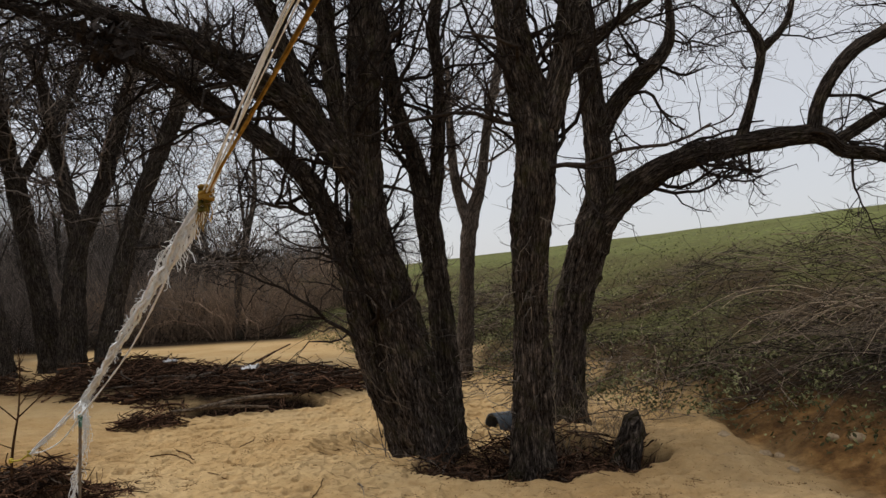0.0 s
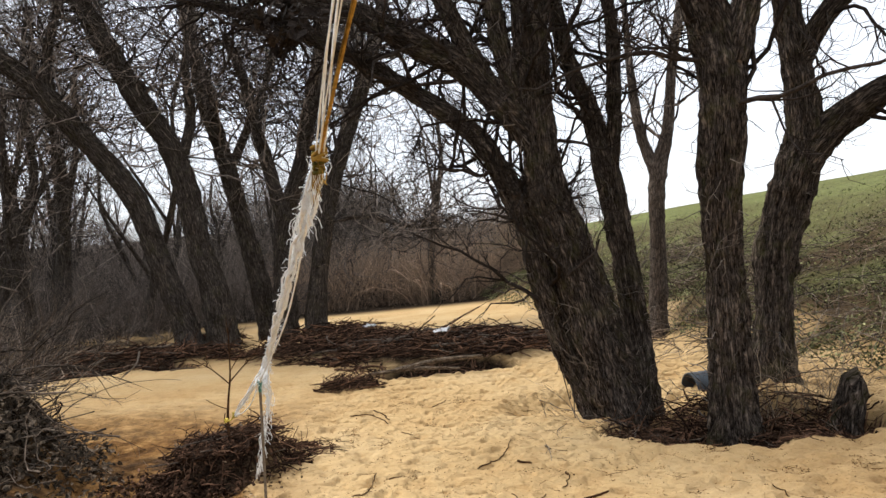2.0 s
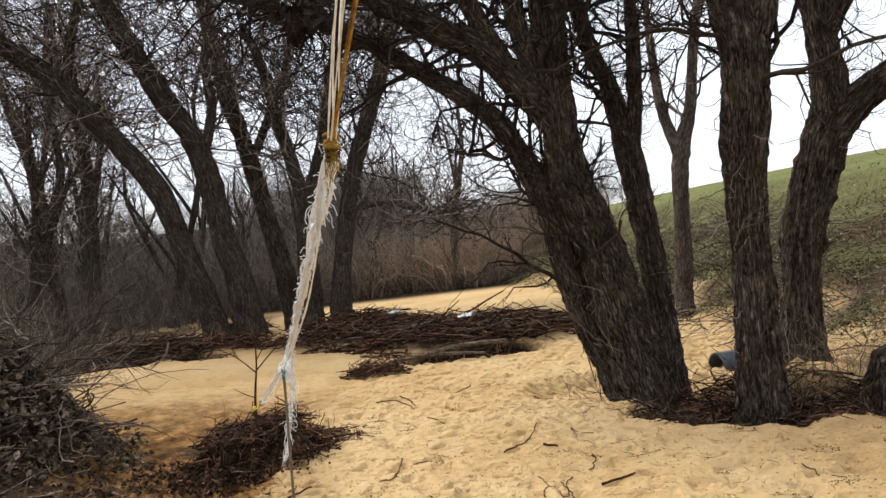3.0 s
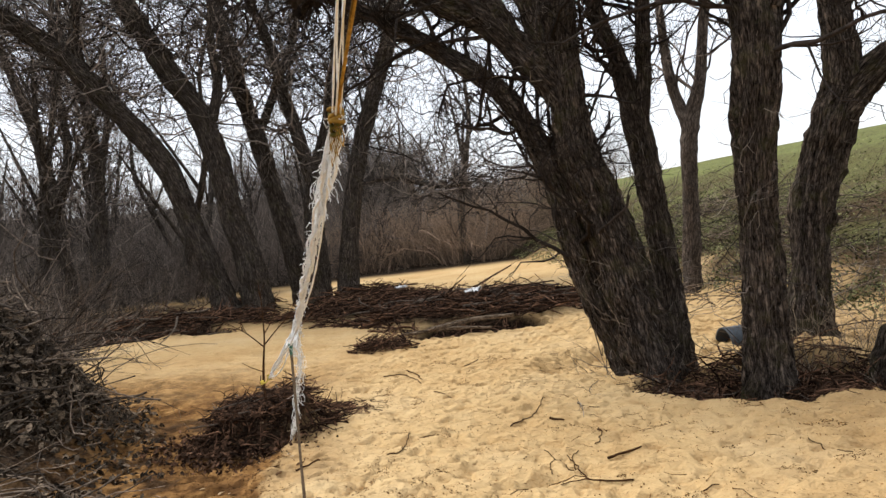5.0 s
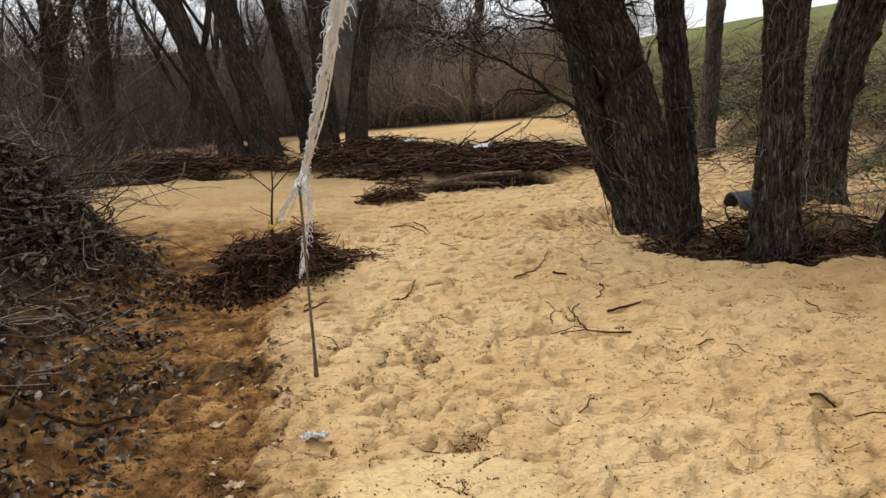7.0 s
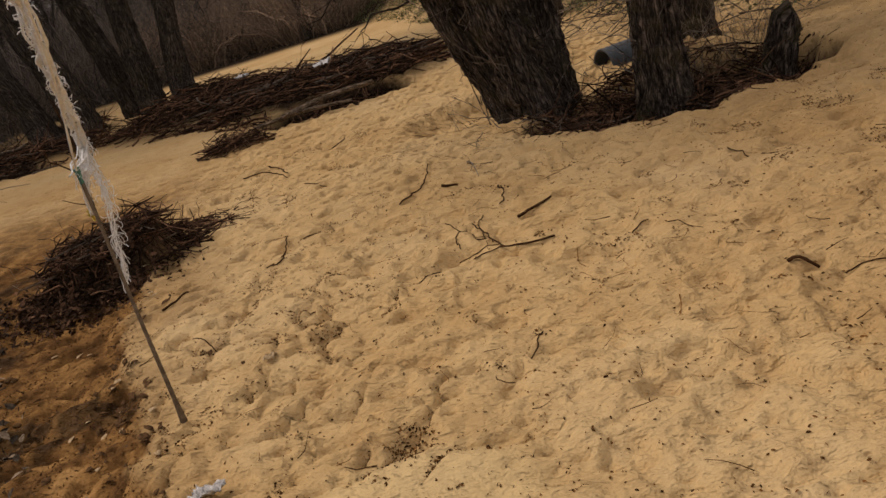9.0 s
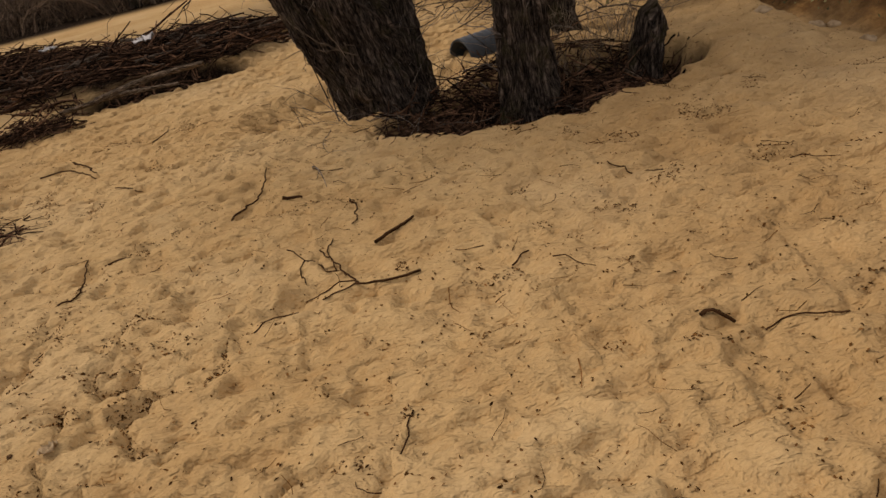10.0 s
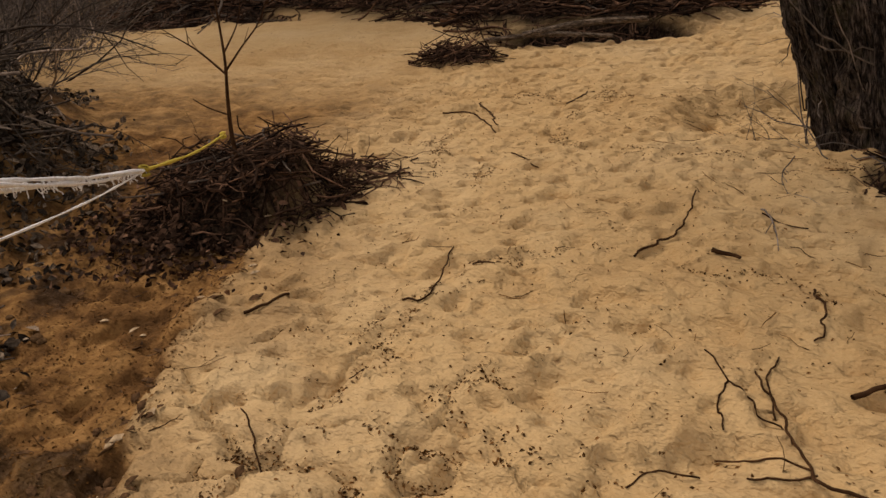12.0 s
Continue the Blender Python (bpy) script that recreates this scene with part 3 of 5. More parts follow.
tree("spreading_tree", "dark bare tree with a long limb over the slope", [
    [(1.34, 8.73, -0.24, 0.309), (1.38, 8.72, 0.47, 0.228), (1.45, 8.71, 1.11, 0.216), (1.56, 8.69, 1.63, 0.229), (1.73, 8.66, 2.15, 0.255), (1.87, 8.64, 2.60, 0.210), (1.86, 8.64, 3.39, 0.158), (1.82, 8.65, 4.13, 0.145), (1.78, 8.65, 4.81, 0.133), (1.73, 8.66, 6.32, 0.087)],
    [(1.77, 8.66, 2.21, 0.196), (2.01, 8.62, 2.52, 0.176), (2.30, 8.57, 2.73, 0.163), (2.75, 8.50, 2.96, 0.148), (3.37, 8.40, 3.09, 0.134), (4.20, 8.27, 3.16, 0.120), (4.53, 8.21, 2.94, 0.094), (4.92, 8.15, 2.86, 0.081), (5.74, 8.02, 2.47, 0.043)],
    [(1.86, 8.64, 3.26, 0.125), (2.10, 8.60, 3.67, 0.118), (2.37, 8.56, 3.95, 0.111), (2.65, 8.52, 4.22, 0.085), (2.75, 8.50, 4.51, 0.065), (2.74, 8.50, 5.24, 0.046)],
    [(4.19, 8.27, 3.14, 0.094), (4.27, 8.25, 3.49, 0.082), (4.47, 8.22, 3.85, 0.079), (4.73, 8.18, 4.11, 0.081), (5.08, 8.12, 4.30, 0.075), (5.80, 8.01, 4.88, 0.043)],
    [(3.43, 8.39, 3.14, 0.077), (3.61, 8.36, 3.71, 0.057), (3.71, 8.34, 4.18, 0.054), (3.58, 8.36, 4.49, 0.032), (3.41, 8.39, 4.83, 0.023)],
    [(3.70, 8.35, 4.12, 0.045), (3.95, 8.31, 4.38, 0.041), (4.06, 8.29, 4.63, 0.035), (4.16, 8.27, 5.27, 0.019)],
    [(4.43, 8.23, 3.06, 0.075), (4.78, 8.17, 3.27, 0.068), (5.14, 8.11, 3.44, 0.050), (5.71, 8.02, 3.58, 0.028)],
], BARK, twigs=(100, 520, 2000), reach=(0.5, 1.5), sides=44, least=0.004, rough=0.3, sprouts=280, twig_material=TWIG_DARK)
tree("creek_tree", "bare grey-brown tree arching over the creek bed", [
    [(-10.65, 16.33, -0.00, 0.436), (-10.78, 16.24, 0.87, 0.336), (-11.13, 16.01, 2.33, 0.312), (-11.51, 15.75, 3.91, 0.309), (-12.49, 15.09, 5.64, 0.282), (-13.10, 14.68, 6.61, 0.265), (-14.08, 14.02, 7.58, 0.234), (-15.40, 13.13, 8.39, 0.164)],
    [(-12.76, 14.92, 6.06, 0.174), (-12.85, 14.85, 7.13, 0.133), (-12.48, 15.10, 8.71, 0.094)],
], BARK_FAR, twigs=(110, 620, 2000), reach=(1.0, 3.4), sides=18, step=0.08, least=0.0085, group="bare trees", twig_material=BRUSH)
tree("creek_tree", "bare leaning tree with a thick grey trunk", [
    [(-9.91, 16.66, -0.18, 0.466), (-10.04, 16.58, 1.33, 0.387), (-10.26, 16.44, 2.50, 0.350), (-10.40, 16.35, 3.91, 0.334), (-10.67, 16.18, 5.06, 0.318), (-11.12, 15.90, 6.06, 0.302), (-11.86, 15.45, 7.87, 0.283), (-12.63, 14.97, 10.03, 0.199)],
    [(-10.51, 16.29, 4.48, 0.167), (-10.20, 16.47, 5.71, 0.139), (-10.22, 16.47, 6.96, 0.111), (-9.92, 16.65, 8.88, 0.083)],
], BARK_FAR, twigs=(110, 620, 2000), reach=(1.0, 3.4), sides=18, step=0.08, least=0.0085, group="bare trees", twig_material=BRUSH)
tree("creek_tree", "bare slim tree leaning over drifted twigs", [
    [(-9.53, 18.38, -0.10, 0.382), (-9.70, 18.29, 1.31, 0.320), (-10.09, 18.09, 3.80, 0.272), (-10.33, 17.97, 5.19, 0.256), (-10.58, 17.84, 6.42, 0.239), (-10.79, 17.73, 8.22, 0.208), (-11.02, 17.61, 10.45, 0.148)],
    [(-10.22, 18.03, 4.42, 0.151), (-9.59, 18.35, 5.87, 0.121), (-9.05, 18.63, 7.18, 0.106), (-8.58, 18.87, 8.97, 0.061)],
], BARK_FAR, twigs=(95, 520, 1700), reach=(1.2, 3.4), sides=16, step=0.08, least=0.0085, group="bare trees", twig_material=BRUSH)
tree("creek_tree", "bare forked tree standing in drifted twigs", [
    [(-8.92, 17.99, -0.17, 0.387), (-8.87, 18.02, 1.69, 0.312), (-8.75, 18.08, 3.02, 0.267), (-8.28, 18.33, 4.45, 0.238), (-7.83, 18.56, 6.34, 0.208), (-7.35, 18.82, 8.68, 0.164)],
    [(-8.74, 18.09, 3.02, 0.237), (-8.95, 17.98, 4.23, 0.207), (-9.19, 17.85, 5.58, 0.176), (-9.33, 17.78, 6.62, 0.146), (-9.69, 17.59, 7.96, 0.116)],
], BARK_FAR, twigs=(95, 520, 1700), reach=(1.2, 3.4), sides=16, step=0.08, least=0.0085, group="bare trees", twig_material=BRUSH)
tree("creek_tree", "bare straight tree beside the drift mat", [
    [(-8.06, 17.77, -0.21, 0.349), (-7.87, 17.86, 1.30, 0.276), (-7.64, 17.97, 2.58, 0.261), (-7.28, 18.13, 4.00, 0.246), (-6.89, 18.31, 5.11, 0.239), (-6.32, 18.58, 6.65, 0.218), (-5.70, 18.87, 8.63, 0.160)],
    [(-7.40, 18.08, 2.92, 0.087), (-6.60, 18.45, 2.96, 0.073), (-5.56, 18.93, 2.61, 0.066), (-4.60, 19.37, 2.64, 0.044)],
], BARK_FAR, twigs=(95, 520, 1700), reach=(1.2, 3.4), sides=16, step=0.08, least=0.0085, group="bare trees", twig_material=BRUSH)
tree("creek_tree", "distant bare tree within the thicket", [
    [(-19.78, 20.52, 0.84, 0.382), (-19.70, 20.59, 3.14, 0.324), (-19.75, 20.55, 4.68, 0.266), (-19.91, 20.41, 6.41, 0.227), (-20.33, 20.06, 8.69, 0.168), (-20.76, 19.70, 10.74, 0.111)],
    [(-19.61, 20.66, 4.09, 0.210), (-19.18, 21.02, 5.77, 0.154), (-19.28, 20.93, 8.84, 0.115), (-18.97, 21.20, 11.51, 0.077)],
], BARK_FAR, twigs=(95, 520, 1700), reach=(1.4, 3.6), sides=12, step=0.12, least=0.011, group="bare trees", twig_material=BRUSH)
tree("creek_tree", "distant slim bare tree within the thicket", [
    [(-19.03, 21.48, 0.66, 0.353), (-18.82, 21.63, 3.00, 0.295), (-18.70, 21.72, 5.35, 0.216), (-18.76, 21.68, 6.93, 0.176), (-19.16, 21.37, 9.29, 0.116), (-19.07, 21.44, 11.60, 0.077)],
    [(-18.69, 21.73, 4.36, 0.157), (-18.26, 22.05, 6.89, 0.118), (-18.17, 22.12, 9.25, 0.089)],
], BARK_FAR, twigs=(95, 520, 1700), reach=(1.4, 3.6), sides=12, step=0.12, least=0.011, group="bare trees", twig_material=BRUSH)
tree("behind_tree", "bare tree standing behind on the bank", [
    [(1.5, -1.5, -0.1, 0.2), (1.4, -1.3, 1.5, 0.16), (1.25, -1.05, 3.0, 0.13), (1.3, -1.0, 4.6, 0.1), (1.2, -1.2, 6.5, 0.06)],
    [(1.28, -1.05, 2.8, 0.09), (0.9, -2.0, 3.8, 0.07), (0.5, -3.0, 4.8, 0.04)],
], BARK, twigs=(20, 60, 120), twig_material=TWIG)


def wild_limbs(seed, tall):
    g = np.random.default_rng(seed)
    lean = g.normal(scale=0.12, size=2)
    trunk = [(lean[0] * h * tall + 0.15 * g.normal(), lean[1] * h * tall + 0.15 * g.normal(), h * tall - 0.2, 0.2 * (1 - 0.75 * h)) for h in np.linspace(0, 1, 6)]
    out = [trunk]
    for j in range(4):
        x, y, z, r = trunk[1 + j % 4]
        a = g.uniform(0, 6.28)
        out.append([(x + np.cos(a) * u * tall * 0.22, y + np.sin(a) * u * tall * 0.22, z + u * tall * 0.4, r * 0.6 * (1 - 0.7 * u)) for u in np.linspace(0, 1, 4)])
    return out


wild = [tree("thicket_tree", "slim bare grey tree within the thicket", wild_limbs(200 + i, 7.5 + i), BARK_FAR, twigs=(40, 190, 420), sides=10, step=0.25, reach=(1.0, 3.0), least=0.009, group="thicket trees", twig_material=BRUSH) for i in range(3)]
gw = np.random.default_rng(205)
for i in range(36):
    x, y = (lambda r, a: (r * math.cos(a), r * math.sin(a)))(gw.uniform(45, 75), radians(gw.uniform(92, 140))) if i > 21 else (gw.uniform(-36, -7), gw.uniform(27, 46)) if i > 6 else (gw.uniform(-30, -15), gw.uniform(14, 28))
    if x > np.interp(y, TOE_Y, TOE_X) + 3:
        continue
    m = pose(x, y, float(height(x, y)[0]), 0, 0, i * 77)
    if i < 3:
        wild[i].matrix_basis = m
    else:
        copy_thing(wild[i % 3], m)

# ---------------------------------------------------------------- loose stuff
def strew(cx, cy, rx, ry, count, length, radius, lift, k=5, tilt=0.25, seed=0, bend=0.25, inside=1.0, on_litter=False):
    """Twigs lying about in an ellipse: polylines and radii. lift: how high they may lie over the ground."""
    g = np.random.default_rng(seed)
    a = g.uniform(0, 2 * math.pi, count)
    r = np.sqrt(g.random(count)) * inside
    x, y = cx + rx * r * np.cos(a), cy + ry * r * np.sin(a)
    if on_litter:
        ok = zones(x, y)[2] > 0.35
        x, y, r, count = x[ok], y[ok], r[ok], int(ok.sum())
    z = height(x, y) + lift * g.random(count) * np.clip(1.15 - r, 0.1, 1) + 0.01
    d = np.stack([np.cos(h := g.uniform(0, 2 * math.pi, count)), np.sin(h), g.normal(scale=tilt, size=count)], 1)
    ln = g.uniform(*length, count)
    P = np.empty((count, k, 3))
    P[:, 0] = np.stack([x, y, z], 1) - d * ln[:, None] / 2 * np.array([1, 1, 0])
    for j in range(1, k):
        d = d + g.normal(scale=bend, size=(count, 3)) * np.array([1, 1, 0.5])
        d /= np.linalg.norm(d, axis=1, keepdims=True)
        P[:, j] = P[:, j - 1] + d * (ln / (k - 1))[:, None]
    low = height(P[..., 0].ravel(), P[..., 1].ravel()).reshape(P.shape[:2])
    P[..., 2] = np.maximum(P[..., 2], low + 0.004)
    R = g.uniform(*radius, count)[:, None] * np.linspace(1, 0.5, k)[None]
    return P, R


def leaves(x, y, z, size, seed=0, lay=0.5):
    """Folded six-cornered leaves at the given points."""
    g = np.random.default_rng(seed)
    n = len(x)
    s = g.uniform(size[0], size[1], n)[:, None]
    f = np.stack([np.cos(h := g.uniform(0, 6.283, n)), np.sin(h), g.normal(scale=lay, size=n)], 1)
    f /= np.linalg.norm(f, axis=1, keepdims=True)
    w = np.cross(f, np.array([0, 0, 1.0]) + g.normal(scale=lay, size=(n, 3)))
    w /= np.linalg.norm(w, axis=1, keepdims=True) + 1e-9
    u = np.cross(w, f)
    o = np.stack([x, y, z], 1)
    pts = [o - f * s, o - f * s * 0.2 + w * s * 0.5 + u * s * 0.2, o + f * s * 0.5 + w * s * 0.38 + u * s * 0.25, o + f * s + u * s * 0.1,
           o + f * s * 0.5 - w * s * 0.38 + u * s * 0.2, o - f * s * 0.2 - w * s * 0.5 + u * s * 0.25]
    v = np.stack(pts, 1).reshape(-1, 3)
    b = np.arange(n)[:, None] * 6
    q = np.concatenate([b + np.array([[0, 1, 2, 3]]), b + np.array([[0, 3, 4, 5]])])
    return v, q, v


def heap(name, label, sets, material, category="debris pile"):
    v, q, g = join(*sets)
    return tagged(new(name, mesh_np(name, v, q, material, g)), label, category, kind="stuff")


g0 = np.random.default_rng(20)
px, py = -3.75 + g0.normal(scale=0.33, size=3200), 5.82 + g0.normal(scale=0.24, size=3200)
heap("drift_pile", "broad dark mat of flood-drifted twigs and sticks on sand",
     [tubes(*strew(-3.2, 12.8, 1.85, 1.9, 1700, (0.2, 0.7), (0.005, 0.016), 0.3, seed=1, tilt=0.1), 4), tubes(*strew(-5.9, 14.4, 2.1, 1.7, 1500, (0.2, 0.7), (0.005, 0.016), 0.3, seed=10, tilt=0.1), 4),
      tubes(*strew(-4.0, 13.4, 2.1, 1.6, 130, (0.6, 1.7), (0.015, 0.032), 0.2, seed=2, tilt=0.08, bend=0.15), 5)], DRIFT)
heap("drift_pile", "dark drifted twig mat before the bare trees",
     [tubes(*strew(-11.2, 14.2, 3.6, 1.5, 1700, (0.2, 0.8), (0.006, 0.018), 0.25, seed=3, tilt=0.14, on_litter=True), 4), tubes(*strew(-9.2, 18.0, 3.0, 1.5, 900, (0.2, 0.9), (0.006, 0.018), 0.22, seed=4, tilt=0.14, on_litter=True), 4)], DRIFT)
heap("drift_pile", "dark twig tangle caught at the foot of the sapling",
     [tubes(*strew(-3.62, 6.15, 0.7, 0.45, 900, (0.08, 0.42), (0.002, 0.009), 0.12, seed=5, tilt=0.09, bend=0.4), 4),
      tubes(*strew(-3.15, 6.6, 0.4, 0.3, 160, (0.08, 0.4), (0.002, 0.008), 0.06, seed=8, tilt=0.12, bend=0.4), 4),
      leaves(px, py, height(px, py) + 0.01 + 0.04 * g0.random(3200), (0.012, 0.032), 27, 0.7)], DRIFT)
heap("drift_pile", "dark twigs and roots heaped round the tree feet",
     [tubes(*strew(0.8, 7.2, 1.12, 0.8, 1700, (0.1, 0.5), (0.003, 0.010), 0.17, seed=6, tilt=0.25), 4)], DRIFT)
heap("drift_pile", "small round clump of dark twigs on the sand",
     [tubes(*strew(-3.95, 9.95, 0.42, 0.3, 260, (0.12, 0.45), (0.004, 0.009), 0.15, seed=7, tilt=0.25), 4)], DRIFT)

# brush and leaf litter over the earth bank
g0 = np.random.default_rng(21)
by = g0.uniform(1.0, 8.5, 9000)
bx = np.interp(by, FOOT_Y, FOOT_X) + 0.55 - g0.gamma(2.0, 0.75, 9000)
keep = (bx > -8.5) & (noise2(bx, by, 0.35, 49) > -0.25)
bx, by = bx[keep], by[keep]
hx, hy = -6.35 + g0.normal(scale=0.85, size=9000), 5.4 + g0.normal(scale=0.9, size=9000)
keep = np.hypot((hx + 6.6) / 1.75, (hy - 5.5) / 1.75) < 0.93 + 0.2 * noise2(hx, hy, 0.3, 84)
hx, hy = hx[keep], hy[keep]
heap("leaf_litter", "curled grey-brown dead leaves over the earth bank", [leaves(bx, by, height(bx, by) + 0.015, (0.012, 0.045), 22, 0.8), leaves(hx, hy, height(hx, hy) + 0.02 + 0.16 * g0.random(len(hx)), (0.02, 0.055), 26, 0.8)], GREY_LEAF, "leaf litter")
heap("brush_pile", "tangled grey heap of dead brush on the bank",
     [tubes(*strew(-6.35, 5.45, 1.35, 1.45, 1300, (0.15, 0.7), (0.003, 0.009), 0.3, k=7, seed=23, tilt=0.3, bend=0.45), 4),
      tubes(*strew(-6.4, 5.5, 1.1, 1.3, 60, (0.6, 1.5), (0.006, 0.013), 0.35, k=7, seed=25, tilt=0.3, bend=0.2), 5),
      tubes(*strew(-4.6, 3.4, 1.5, 1.3, 240, (0.2, 0.9), (0.003, 0.008), 0.06, k=6, seed=24, tilt=0.2), 4)], TWIG_GREY, "brush")

# ground cover on the grassy slope
g1 = np.random.default_rng(31)
cy = 2 + 32 * g1.random(110000) ** 1.3
cd = np.abs(g1.normal(scale=np.where(g1.random(110000) < 0.3, 1.1, 4.5), size=110000)) + 0.3 * g1.random(110000)
cx = np.interp(cy, TOE_Y, TOE_X) + cd
keep = g1.random(110000) < np.clip(1.4 - np.hypot(cx, cy) / 34, 0.25, 1) * np.clip(0.6 + 0.9 * noise2(cx, cy, 0.45, 36), 0.1, 1)
cx, cy = cx[keep], cy[keep]
lift = 0.10 * (1 + noise2(cx, cy, 0.5, 33)) * g1.random(len(cx))
heap("ground_cover", "low grey-green creeping plants over the slope", [leaves(cx, cy, height(cx, cy) + 0.02 + lift, (0.012, 0.034), 32, 0.9)], IVY, "ground cover")
heap("dead_stems", "fallen grey stems lying over the slope plants",
     [tubes(*strew(4.8, 8.6, 1.5, 1.2, 160, (0.6, 1.7), (0.003, 0.007), 0.5, k=6, seed=37, tilt=0.35, bend=0.15), 3),
      tubes(*strew(5.5, 11.5, 4.5, 4.5, 1500, (0.4, 1.5), (0.003, 0.009), 0.35, k=6, seed=34, tilt=0.25), 3),
      tubes(*strew(0.5, 17, 2.2, 5.5, 900, (0.4, 1.4), (0.004, 0.010), 0.4, k=6, seed=35, tilt=0.4), 3)], TWIG_GREY, "brush")

# bits of bark and leaf scattered on the sand; crowded at lips and cracks to deepen their shade
g2 = np.random.default_rng(41)
sx, sy = g2.uniform(-4.0, 3.0, 900000), 1.5 + 7.5 * g2.random(900000) ** 1.5
edge = lips(sx, sy)
split, crusted = crust(sx, sy)
keep = (sx > np.interp(sy, EDGE_Y, EDGE_X) - 1.3) & (g2.random(900000) < 0.014 + 0.09 * (sx < np.interp(sy, EDGE_Y, EDGE_X)) + 0.3 * ((edge > 0.965) | ((edge > 0) & (edge < 0.025))) * (noise2(sx, sy, 0.25, 42) > 0.0) + 0.85 * crusted * (split > 0.4) * (noise2(sx, sy, 0.2, 85) > -0.3))
sx, sy = sx[keep], sy[keep]
rx, ry = g2.uniform(-2.2, 2.2, 60000), g2.uniform(2.2, 6.5, 60000)
keep = (noise2(rx, ry, 0.11, 53) + 0.6 * noise2(rx, ry, 0.5, 54) > 0.72) & (rx > np.interp(ry, EDGE_Y, EDGE_X))
sx, sy = np.concatenate([sx, rx[keep]]), np.concatenate([sy, ry[keep]])
heap("sand_flecks", "tiny dark bark and leaf flecks scattered on sand", [leaves(sx, sy, height(sx, sy) + 0.002, (0.002, 0.0095), 43, 0.5),
     tubes(*strew(-0.4, 5.0, 3.0, 4.0, 260, (0.03, 0.16), (0.001, 0.003), 0.004, k=4, seed=44, tilt=0.05), 3)], FLECK, "flecks")


# ---------------------------------------------------------------- shrubs
def shrub(name, label, count, tall, wide, material, seed, lean=0.25, forks=3, category="shrub", girth=1.0):
    g = np.random.default_rng(seed)
    k = 6
    a = g.uniform(0, 6.283, count)
    d = np.stack([np.cos(a) * lean * g.random(count), np.sin(a) * lean * g.random(count), np.ones(count)], 1)
    P = np.empty((count, k, 3))
    r = wide * np.sqrt(g.random(count))
    P[:, 0] = np.stack([np.cos(a) * r, np.sin(a) * r, np.full(count, -0.05)], 1)
    ln = tall * g.uniform(0.45, 1.0, count)
    for j in range(1, k):
        d = d + g.normal(scale=0.17 + 0.1 * lean, size=(count, 3))
        d /= np.linalg.norm(d, axis=1, keepdims=True)
        P[:, j] = P[:, j - 1] + d * (ln / (k - 1))[:, None]
    R = girth * 0.0085 * np.exp(g.normal(scale=0.5, size=count))[:, None] * np.linspace(1, 0.3, k)[None]
    b, rb = grow(P, R, count * forks, (tall * 0.15, tall * 0.4), (0.3, 1.0), 0.6, 4, 0.3, 0.15, 0.2, 0.004 * girth, 0.01 * girth)
    ob = thing(name, label, category)
    for part_name, tube in (("stem_body", tubes(P, R, 3)), ("crown", tubes(b, rb, 3))):
        child(part_name, mesh_np(part_name, *tube[:2], material, tube[2]), ob, kind="stuff")
    return ob


def plant(kinds, spots):
    used = set()
    for i, (x, y, s) in enumerate(spots):
        src = kinds[i % len(kinds)]
        m = Matrix.Translation((x, y, float(height(x, y)[0]))) @ Matrix.Rotation(i * 2.4, 4, "Z") @ Matrix.Scale(s, 4)
        if src not in used:
            used.add(src)
            src.matrix_basis = m
        else:
            copy_thing(src, m).scale = (s, s, s)


brush_kinds = [shrub("shrub", "bare grey-brown thicket shrub behind the creek bed", 110, 3.2, 1.2, BRUSH, 51 + i, 1.1, 7) for i in range(4)]
spots = []
g3 = np.random.default_rng(61)
for i in range(120):
    t = g3.random()
    y = 21 + 16 * g3.random() + 4 * t
    x = -34 + 32 * t
    if x > np.interp(y, TOE_Y, TOE_X) - 0.5 or (-13 < x < -3.5 and y < 29) or (x > -16 and y < 20):
        continue
    spots.append((x, y, g3.uniform(0.7, 1.25)))
for i in range(30):
    spots.append((g3.uniform(-26, -14), g3.uniform(10, 22), g3.uniform(0.6, 1.0)))
for i in range(56):
    a, r = radians(g3.uniform(86, 142)), g3.uniform(42, 78)
    x, y = r * math.cos(a), r * math.sin(a)
    if x < np.interp(y, TOE_Y, TOE_X) + 1:
        spots.append((x, y, g3.uniform(1.0, 1.9)))
for i in range(60):
    a, r = radians(g3.uniform(95, 150)), g3.uniform(78, 104)
    spots.append((r * math.cos(a), r * math.sin(a), g3.uniform(1.5, 2.8)))
spots += [(-9.6, 9.2, 0.4), (-10.8, 10.6, 0.5), (-12.6, 11.9, 0.6), (-8.8, 8.0, 0.3)]
plant(brush_kinds, spots)
bramble_kinds = [shrub("bramble", "arching bare grey bramble stems on the bank", 16, 2.4, 0.4, TWIG_GREY, 161 + i, 2.2, 6, "bramble", 1.15) for i in range(3)]
plant(bramble_kinds, [(-11.5, 10.5, 1.1), (-12.5, 12.6, 1.2), (-14, 12, 1.4), (-9.2, 7.6, 1.0), (-8.2, 6.2, 0.9), (-15, 14.5, 1.5), (-13.2, 10.2, 1.3), (-17, 13, 1.6), (-10.4, 8.2, 1.1), (-7.3, 6.9, 0.8), (-7.8, 7.4, 0.8), (-8.6, 8.6, 0.9), (-10.2, 9.6, 0.9)])
reed_kinds = [shrub("reed_clump", "upright tan dry reeds at the far sand's end", 130, 2.9, 1.3, REED, 71 + i, 1.0, 6, "reeds") for i in range(2)]
